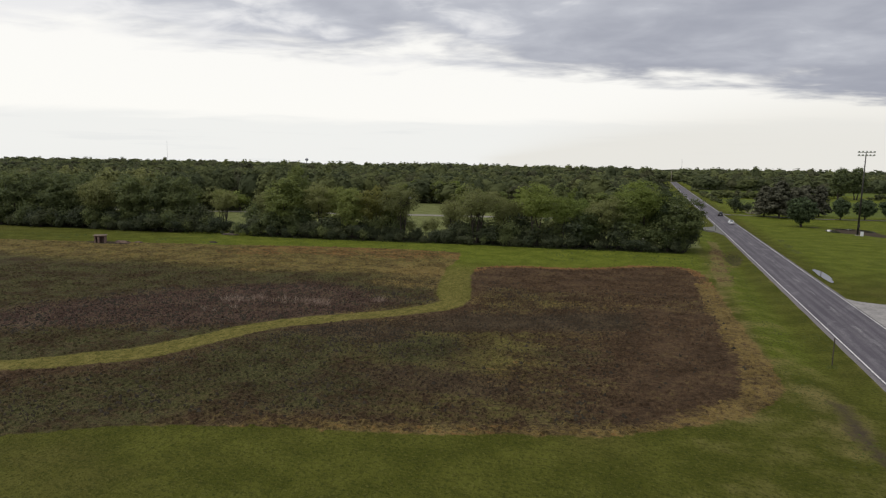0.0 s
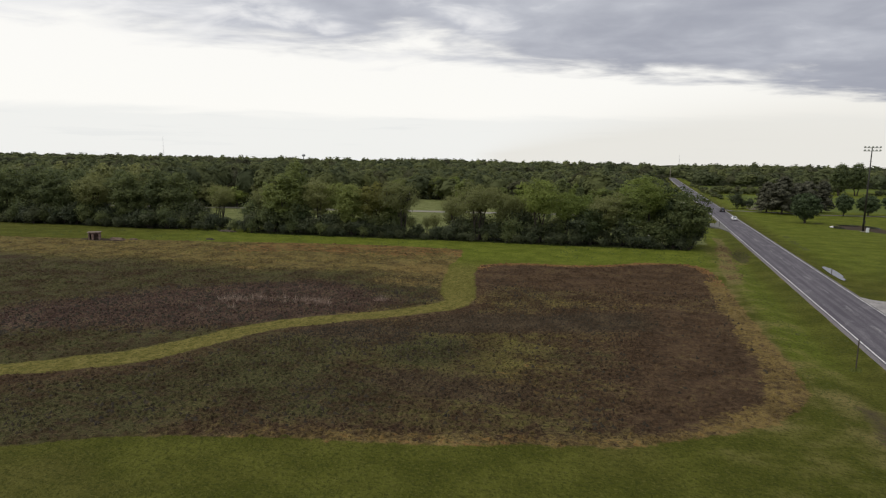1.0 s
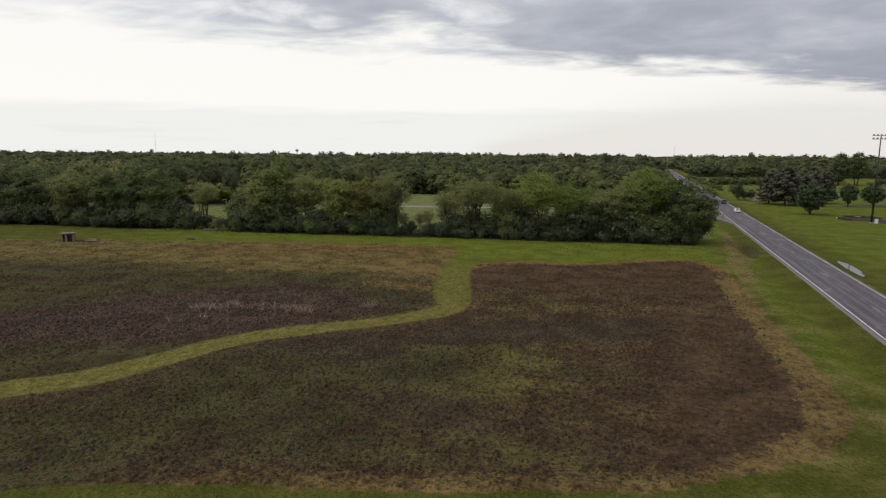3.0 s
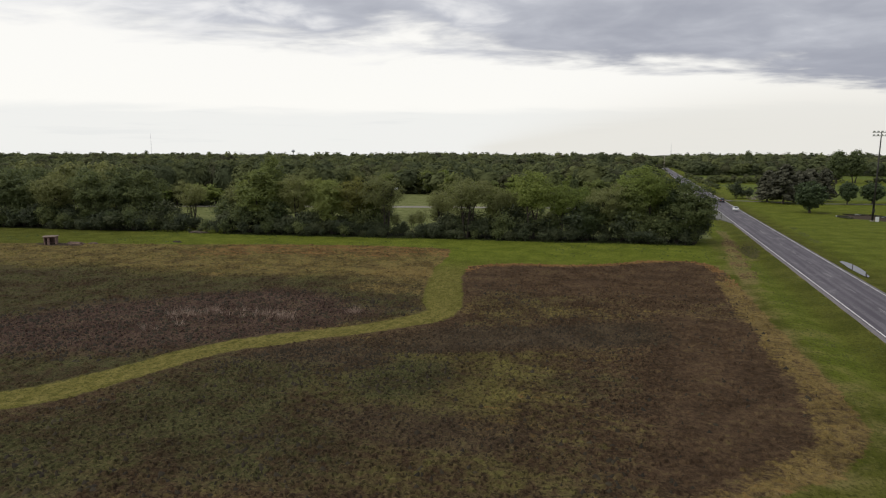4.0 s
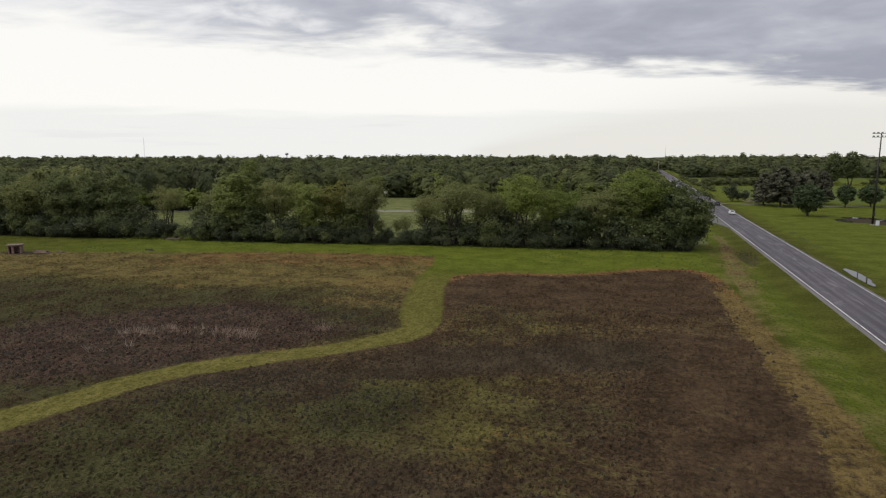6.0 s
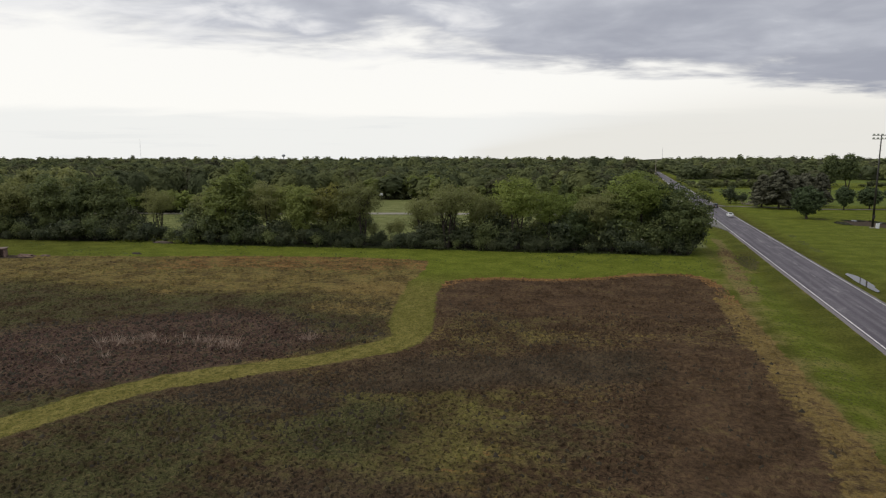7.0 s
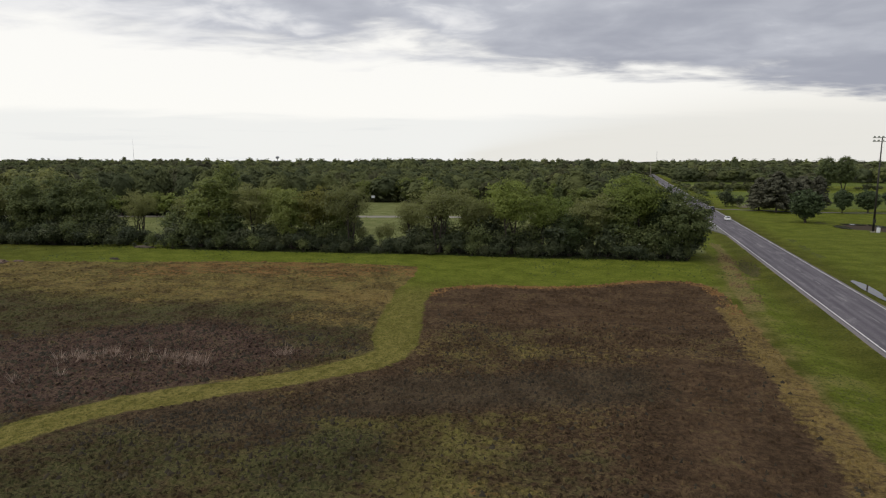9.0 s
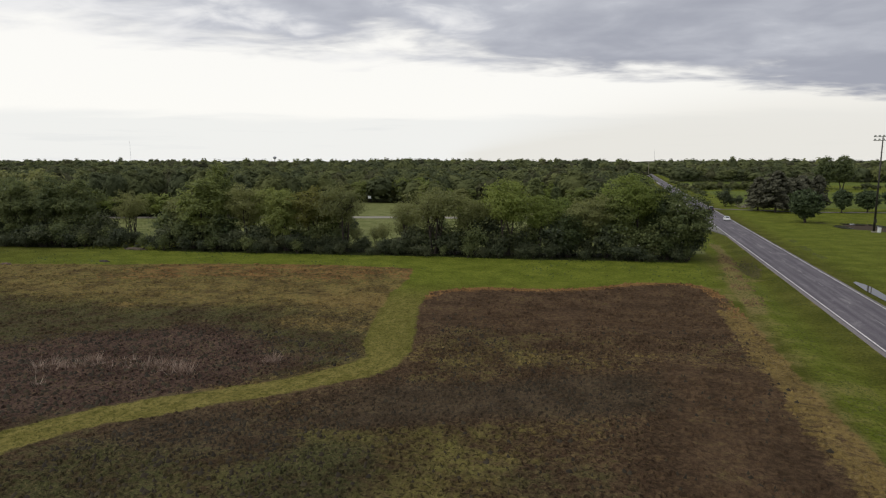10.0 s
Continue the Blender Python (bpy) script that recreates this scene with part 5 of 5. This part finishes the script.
def heap(name, x, y, rx, ry, h, mat, label, category, seed):
    bm = bmesh.new()
    bmesh.ops.create_icosphere(bm, subdivisions=4, radius=1.0)
    noise_off = Vector((seed * 3.1, seed * 1.7, 0))
    for v in bm.verts:
        k = 1 + 0.35 * noise.fractal(v.co * 2.2 + noise_off, 0.8, 2.0, 4)
        v.co = Vector((v.co.x * rx * k, v.co.y * ry * k, max(-0.25, v.co.z * h * k)))
    me = bpy.data.meshes.new(name)
    bm.to_mesh(me)
    bm.free()
    me.materials.append(mat)
    ob = new(name, me)
    ob.location = (x, y, float(height(x, y)) - 0.02)
    return tagged(ob, label, category)


heap("earth_heap", -117.5, 112.0, 2.6, 1.0, 0.55, M_SOIL, "low heap of bare reddish earth beside the shelter", "earth heap", 2)
heap("earth_heap", -114.2, 113.6, 1.3, 0.7, 0.35, M_SOIL, "small heap of bare reddish earth in the grass", "earth heap", 5)
heap("brush_heap", -105.5, 138.2, 3.0, 1.0, 0.45, plain("brown_brush", (0.10, 0.075, 0.055), 0.95, 0.0, 0.3, 3.0), "low brown heap of brush at the wood edge", "brush heap", 7)
heap("log", -97.5, 121.5, 1.3, 0.35, 0.4, M_BARK, "dark rotten log lying in the grass strip", "log", 9)


def dead_branches(x, y):
    r = np.random.default_rng(4)
    verts, faces, n = [], [], 0
    for k in range(26):
        a, reach = r.uniform(0, 6.28), r.uniform(1.2, 3.4)
        s = np.linspace(0, 1, 5)[:, None]
        line = np.array([r.normal(0, 1.0), r.normal(0, 0.6), 0.1]) + s * np.array([math.cos(a) * reach, math.sin(a) * reach * 0.5, r.uniform(0.6, 2.4)]) + r.normal(0, 0.1, (5, 3)) * s
        n = tube(line, 0.09 * (1.1 - 0.9 * s[:, 0]), 5, verts, faces, n)
    me = mesh_of("fallen_branches", np.concatenate(verts), np.concatenate(faces), M_BARK_PALE)
    ob = new("fallen_branches", me)
    ob.location = (x, y, float(height(x, y)))
    return tagged(ob, "tangle of pale bare fallen branches by the drive", "branches")


dead_branches(51.5, 305)


# ---------------------------------------------------------------- vehicles
def hull(rows, bevel=0.05):
    """A closed body lofted through stations: (y, half width low, half width high, z low, z high)."""
    bm = bmesh.new()
    rings = []
    for y, wl, wh, zl, zh in rows:
        zm = zl + (zh - zl) * 0.55
        wm = max(wl, wh) * 1.02
        pts = [(-wl, zl), (-wm, zm), (-wh, zh), (wh, zh), (wm, zm), (wl, zl)]
        rings.append([bm.verts.new((px_, y, pz_)) for px_, pz_ in pts])
    for a, b in zip(rings[:-1], rings[1:]):
        for k in range(6):
            bm.faces.new((a[k], a[(k + 1) % 6], b[(k + 1) % 6], b[k]))
    bm.faces.new(rings[0][::-1])
    bm.faces.new(rings[-1])
    bmesh.ops.recalc_face_normals(bm, faces=bm.faces[:])
    if bevel:
        bmesh.ops.bevel(bm, geom=[e for e in bm.edges if e.calc_face_angle(0) > 0.35], offset=bevel, segments=2, profile=0.6, affect="EDGES")
    for f in bm.faces:
        f.smooth = True
    return bm


def sheet(corners, thick=0.02):
    bm = bmesh.new()
    f = bm.faces.new([bm.verts.new(c) for c in corners])
    bm.normal_update()
    nrm = f.normal.copy()
    out = bmesh.ops.extrude_face_region(bm, geom=[f])
    for g in out["geom"]:
        if isinstance(g, bmesh.types.BMVert):
            g.co += nrm * thick
    bmesh.ops.recalc_face_normals(bm, faces=bm.faces[:])
    return bm


def car(name, x, y, paint, label, suv=False):
    """A car heading along the road, away from the lens."""
    ob = root(name, pose(x, y, float(height(ROAD_MID, y)) + 0.12), label, "car")
    up_ = 0.16 if suv else 0.0
    part("body", hull([(-2.35, 0.74, 0.70, 0.34 + up_, 0.86 + up_), (-2.2, 0.86, 0.80, 0.26 + up_, 0.96 + up_), (-1.2, 0.90, 0.84, 0.24 + up_, 0.97 + up_),
                       (0.9, 0.90, 0.84, 0.24 + up_, 0.95 + up_), (1.9, 0.87, 0.78, 0.24 + up_, 0.82 + up_), (2.3, 0.74, 0.66, 0.34 + up_, 0.70 + up_)]), paint, ob)
    top = 1.78 if suv else 1.44
    rear, rear_top, front_top, front = (-2.15, -1.95, 0.35, 1.1) if suv else (-1.75, -1.05, 0.25, 1.15)
    belt = 0.93 + up_
    cabin = part("cabin", hull([(rear, 0.78, 0.74, belt - 0.05, belt), (rear_top, 0.76, 0.60, belt - 0.05, top), (front_top, 0.76, 0.60, belt - 0.05, top), (front, 0.78, 0.72, belt - 0.05, belt)], 0.04), paint, ob)
    part("rear_window", sheet([(-0.60, rear + 0.06 - 0.01, belt + 0.06), (0.60, rear + 0.06 - 0.01, belt + 0.06), (0.50, rear_top - 0.05, top - 0.07), (-0.50, rear_top - 0.05, top - 0.07)], 0.045), M_GLASS, cabin, "dark glass")
    part("windscreen", sheet([(0.62, front - 0.05, belt + 0.05), (-0.62, front - 0.05, belt + 0.05), (-0.52, front_top + 0.06, top - 0.06), (0.52, front_top + 0.06, top - 0.06)], 0.045), M_GLASS, cabin, "dark glass")
    for s in (-1, 1):
        for a, b in ((rear_top + 0.02, (rear_top + front_top) / 2 - 0.04), ((rear_top + front_top) / 2 + 0.04, front_top + 0.02)):
            c = [(s * 0.785, a - 0.12, belt + 0.05), (s * 0.785, b + 0.10, belt + 0.05), (s * 0.655, b, top - 0.10), (s * 0.655, a, top - 0.10)]
            part("side_window", sheet(c if s > 0 else c[::-1], 0.03), M_GLASS, cabin, "dark glass")
        part("tail_light", box(0.30, 0.06, 0.16, (s * 0.60, -2.33, 0.74 + up_), 0.015), M_RED, ob, "red tail light")
        part("headlight", box(0.34, 0.08, 0.14, (s * 0.54, 2.27, 0.60 + up_), 0.02), M_LENS, ob, "clear headlight")
        part("mirror", box(0.20, 0.10, 0.13, (s * 0.98, 0.72, belt + 0.08), 0.03), paint, ob)
        for yy in (-1.42, 1.42):
            rw = 0.33 + 0.05 * suv
            wheel = child("wheel", None, ob)
            wheel.location = (s * 0.80, yy, rw)
            part("tyre", rod((-0.11, 0, 0), (0.11, 0, 0), rw, rw, 20), M_TYRE, wheel)
            part("rim", rod((s * 0.09, 0, 0), (s * 0.125, 0, 0), rw * 0.62, rw * 0.55, 14), M_GALV, wheel)
    part("rear_bumper", box(1.62, 0.20, 0.24, (0, -2.34, 0.44 + up_), 0.05), paint, ob)
    part("front_bumper", box(1.52, 0.20, 0.24, (0, 2.28, 0.44 + up_), 0.05), paint, ob)
    part("plate", box(0.34, 0.02, 0.16, (0, -2.455, 0.62 + up_), 0.004), M_WHITE, ob, "plain pale plate")
    part("underside", box(1.5, 3.9, 0.14, (0, 0, 0.26 + up_), 0.03), M_TRIM, ob)
    return ob


car("white_sedan", 36.5, 244.0, M_WHITE, "white four-door sedan driving away on the road")
car("dark_wagon", 36.5, 284.0, M_DARK_PAINT, "dark grey high station wagon driving away on the road", True)


# ---------------------------------------------------------------- low plants of the fields
def tufts(name, x, y, h, wide, blades, mat, label, seed, lean=0.6, fine=1.0):
    """Clumps of bent blades, all in one mesh."""
    r = np.random.default_rng(seed)
    n = len(x)
    own = np.repeat(np.arange(n), blades)
    m = len(own)
    a = r.uniform(0, 2 * np.pi, m)
    d = np.stack([np.cos(a), np.sin(a), np.zeros(m)], -1)
    side = np.stack([-np.sin(a), np.cos(a), np.zeros(m)], -1)
    foot = np.stack([x, y, height(x, y) - 0.03], -1)[own] + d * (r.random(m) * wide[own] * 0.5)[:, None]
    hh = h[own] * r.uniform(0.55, 1.25, m)
    tip = foot + d * (hh * lean * r.uniform(0.2, 1.3, m))[:, None] + np.stack([0 * hh, 0 * hh, hh], -1)
    w = (wide[own] * r.uniform(0.14, 0.30, m))[:, None] * fine
    v = np.stack([foot - side * w, foot + side * w, tip], 1).reshape(-1, 3)
    me = mesh_of(name, v, np.arange(3 * m).reshape(-1, 3), mat)
    return tagged(new(name, me), label, "grass", kind="stuff")


def clumps(name, x, y, h, wide, mat, label, seed):
    """Low uneven hummocks of bunch grass, all in one mesh."""
    r = np.random.default_rng(seed)
    n, sides = len(x), 6
    a = (np.arange(sides) * 2 * np.pi / sides)[None] + r.uniform(0, 6.28, (n, 1))
    rad = wide[:, None] * r.uniform(0.30, 0.65, (n, sides))
    z = height(x, y)
    rim = np.stack([x[:, None] + np.cos(a) * rad, y[:, None] + np.sin(a) * rad, np.broadcast_to(z[:, None] - 0.03, a.shape)], -1)
    top = np.stack([x + r.normal(0, 0.12, n) * wide, y + r.normal(0, 0.12, n) * wide, z + h], -1)
    v = np.concatenate([rim, top[:, None]], 1).reshape(-1, 3)
    b = (np.arange(n) * (sides + 1))[:, None]
    k = np.arange(sides)[None]
    f = np.stack([b + k, b + (k + 1) % sides, np.broadcast_to(b + sides, (n, sides))], -1).reshape(-1, 3)
    me = mesh_of(name, v, f, mat)
    me.polygons.foreach_set("use_smooth", np.ones(len(me.polygons), bool))
    return tagged(new(name, me), label, "grass", kind="stuff")


def hummocks(name, x, y, h, wide, label, seed):
    """Tussocks that carry the cover of the ground they stand on, all in one mesh."""
    r = np.random.default_rng(seed)
    n, sides = len(x), 6
    a = (np.arange(sides) * 2 * np.pi / sides)[None] + r.uniform(0, 6.28, (n, 1))
    rad = wide[:, None] * r.uniform(0.38, 0.62, (n, sides))
    z = height(x, y)
    ring = lambda k, up: np.stack([x[:, None] + np.cos(a) * rad * k, y[:, None] + np.sin(a) * rad * k, z[:, None] + up], -1)
    low, high = ring(1.0, np.full((n, sides), -0.03)), ring(0.62, (h * 0.75)[:, None] * r.uniform(0.7, 1.25, (n, sides)))
    top = np.stack([x + r.normal(0, 0.08, n) * wide, y + r.normal(0, 0.08, n) * wide, z + h], -1)
    v = np.concatenate([low, high, top[:, None]], 1).reshape(-1, 3)
    b = (np.arange(n) * (2 * sides + 1))[:, None]
    k = np.arange(sides)[None]
    k2 = (k + 1) % sides
    apex = np.broadcast_to(b + 2 * sides, (n, sides))
    f = np.concatenate([np.stack([b + k, b + k2, b + sides + k2], -1), np.stack([b + k, b + sides + k2, b + sides + k], -1), np.stack([b + sides + k, b + sides + k2, apex], -1)], 0).reshape(-1, 3)
    me = mesh_of(name, v, f, M_GROUND)
    me.polygons.foreach_set("use_smooth", np.ones(len(me.polygons), bool))
    lay_cover(me, {key: np.repeat(val, 2 * sides + 1) for key, val in cover(x, y).items()})
    return tagged(new(name, me), label, "grass", kind="stuff")


def scatter(n, x0, x1, y0, y1, seed, keep):
    r = np.random.default_rng(seed)
    x, y = r.uniform(x0, x1, n), r.uniform(y0, y1, n)
    ok = keep(x, y, r)
    return x[ok], y[ok], np.random.default_rng(seed + 1)


def on_fields(x, y, r, outline, start, keep):
    """Keeps places inside an outline, thinned towards the far end and where the ground is smooth."""
    c = cover(x, y)
    return (inside(x, y, outline) > start) & (r.random(len(x)) < keep * np.clip(c["rough"], 0, 1) * (0.35 + 0.65 * smooth(vnoise(x, y, 0.16, 31), 0.3, 0.6)))


x, y, r = scatter(34000, -60, 21.5, 24, 84, 1, lambda x, y, r: on_fields(x, y, r, EAST, 0.2, 1.0))
hummocks("field_tussocks", x, y, r.uniform(0.06, 0.20, len(x)), r.uniform(0.30, 0.80, len(x)), "uneven tussocks of burnt and regrowing bunch grass", 3)
x, y, r = scatter(12000, -26, 21, 84, 130, 5, lambda x, y, r: on_fields(x, y, r, EAST, 0.2, 0.9))
hummocks("field_tussocks", x, y, r.uniform(0.08, 0.26, len(x)), r.uniform(0.35, 0.85, len(x)), "uneven brown tussocks towards the far field edge", 7)
x, y, r = scatter(22000, -110, -21, 34, 96, 13, lambda x, y, r: on_fields(x, y, r, WEST, 0.2, 0.9))
hummocks("plum_stubble", x, y, r.uniform(0.08, 0.24, len(x)), r.uniform(0.40, 1.0, len(x)), "dark purplish-brown and olive stubble tussocks", 15)
x, y, r = scatter(20000, -150, -29, 88, 132, 17, lambda x, y, r: on_fields(x, y, r, WEST, 0.2, 0.8))
hummocks("olive_grass", x, y, r.uniform(0.10, 0.26, len(x)), r.uniform(0.5, 1.3, len(x)), "olive and rust tussocks on the west field", 19)
x, y, r = scatter(9000, -30, 20, 108, 128, 25, lambda x, y, r: (np.abs(inside(x, y, EAST) - 0.9) < 1.1) & (r.random(len(x)) < 0.35))
clumps("rust_stubble", x, y, r.uniform(0.08, 0.24, len(x)), r.uniform(0.2, 0.45, len(x)), M_RUST, "rust-brown dead grass along the burnt field edge", 27)
REED_BED = [(-50.4, 68.2), (-47.6, 69.8), (-45, 71), (-41, 71.6), (-36.6, 71.4)]
x, y, r = scatter(6000, -57, -27, 58, 82, 29, lambda x, y, r: r.random(len(x)) < 0.8 * smooth(line_distance(x, y, REED_BED), 2.3, 0.3) * (0.30 + 0.70 * smooth(vnoise(x, y, 0.34, 36), 0.35, 0.6)) + 0.9 * (np.hypot(x + 29.6, y - 76.2) < 0.9) + 0.5 * (np.hypot(x + 36, y - 70.6) < 1.0) + 0.4 * (np.hypot((x + 49.6) / 1.8, y - 62.2) < 0.9) + 0.2 * (np.hypot(x + 46, y - 64.4) < 1.0))
tufts("dry_reeds", x, y, 0.25 + 0.75 * r.random(len(x)) ** 2.2 * 1.25, r.uniform(0.4, 1.3, len(x)), 15, M_REED, "tall pale dry reeds standing in the dark stubble", 31, 0.9, 0.13)
x, y, r = scatter(5000, 21, 29.6, 40, 200, 37, lambda x, y, r: r.random(len(x)) < 0.7 * smooth(vnoise(x, y, 0.12, 37), 0.45, 0.7) + 0.8 * (np.hypot(x - 27.4, y - 67.2) < 0.7))
clumps("verge_grass", x, y, r.uniform(0.03, 0.10, len(x)), r.uniform(0.15, 0.4, len(x)), M_BLADE, "longer green grass in the roadside ditch", 39)
x, y, r = scatter(4000, 20.5, 27, 100, 170, 41, lambda x, y, r: r.random(len(x)) < smooth(line_distance(x, y, [(21.6, 112), (22.2, 134), (23.4, 149), (24.6, 165), (25, 184)]), 2.4, 0.6) * smooth(vnoise(x, y, 0.25, 38), 0.4, 0.7) * 0.8)
clumps("ditch_straw", x, y, r.uniform(0.08, 0.24, len(x)), r.uniform(0.25, 0.6, len(x)), M_STRAW, "bleached dead grass in the ditch", 43)
x, y, r = scatter(2600, 42, 47, 150, 205, 45, lambda x, y, r: r.random(len(x)) < smooth(np.abs(x - 43.2 - 0.035 * (y - 160)), 1.0, 0.2) * smooth(vnoise(x, y, 0.15, 39), 0.3, 0.6))
clumps("swale_grass", x, y, r.uniform(0.06, 0.18, len(x)), r.uniform(0.3, 0.7, len(x)), M_BLADE, "darker coarse grass along a shallow swale", 47)
x, y, r = scatter(60000, -60, 21, 22, 100, 49, lambda x, y, r: (inside(x, y, EAST) > 2.0) & (r.random(len(x)) < (0.13 + 0.45 * cover(x, y)["slate"] + 0.16 * cover(x, y)["deep"]) * (0.2 + 0.8 * smooth(vnoise(x, y, 0.14, 51), 0.4, 0.7)) * np.where(x > 5, 0.3, 1.0)))
clumps("burnt_stubs", x, y, r.uniform(0.12, 0.30, len(x)), 0.16 + 0.40 * r.random(len(x)) ** 2, M_STUB, "black burnt stubs of bunch grass", 53)
x, y, r = scatter(17000, -150, -22, 20, 100, 55, lambda x, y, r: (inside(x, y, WEST) > 0.5) & (inside(x, y, PLUM) > -2) & (r.random(len(x)) < 0.9))
clumps("burnt_stubs", x, y, r.uniform(0.14, 0.34, len(x)), r.uniform(0.28, 0.62, len(x)), M_STUB, "black burnt stubs in the purplish stubble", 57)
x, y, r = scatter(2600, 23, 31, 132, 168, 59, lambda x, y, r: r.random(len(x)) < smooth(np.hypot((x - 26.9) / 1.9, (y - 150) / 10), 1.1, 0.5) * 0.9)
clumps("ditch_grass", x, y, r.uniform(0.15, 0.45, len(x)), r.uniform(0.25, 0.6, len(x)), M_REGROW, "rank dark green grass filling the ditch hollow", 61)
x, y, r = scatter(60, 26.4, 27.8, 65.9, 67.3, 63, lambda x, y, r: np.hypot(x - 27.4, y - 67.2) < 0.7)
clumps("post_foot_grass", x, y, r.uniform(0.15, 0.45, len(x)), r.uniform(0.2, 0.4, len(x)), M_BLADE, "dark tuft of uncut grass round the post", 65)
x, y, r = scatter(5200, -175, 23, 112, 151, 67, lambda x, y, r: (inside(x, y, WEST) < -0.5) & (inside(x, y, EAST) < -0.5) & (y < tree_line(x) + 1.0) & (y > tree_line(x) - 20) & (r.random(len(x)) < 0.55 * smooth(vnoise(x, y, 0.09, 52), 0.4, 0.75)))
clumps("lawn_weeds", x, y, r.uniform(0.05, 0.26, len(x)), r.uniform(0.2, 0.6, len(x)), M_WEED, "dark green weeds dotted over the mown strip", 69)
x, y, r = scatter(9000, -120, 16, 112, 152, 71, lambda x, y, r: r.random(len(x)) < smooth(np.abs(y - tree_line(x) - 0.3), 1.5, 0.3) * 0.7)
tufts("hedge_foot_grass", x, y, r.uniform(0.25, 0.8, len(x)), r.uniform(0.2, 0.5, len(x)), 6, M_WEED, "rank uncut grass along the foot of the hedge", 73, 0.5, 0.5)
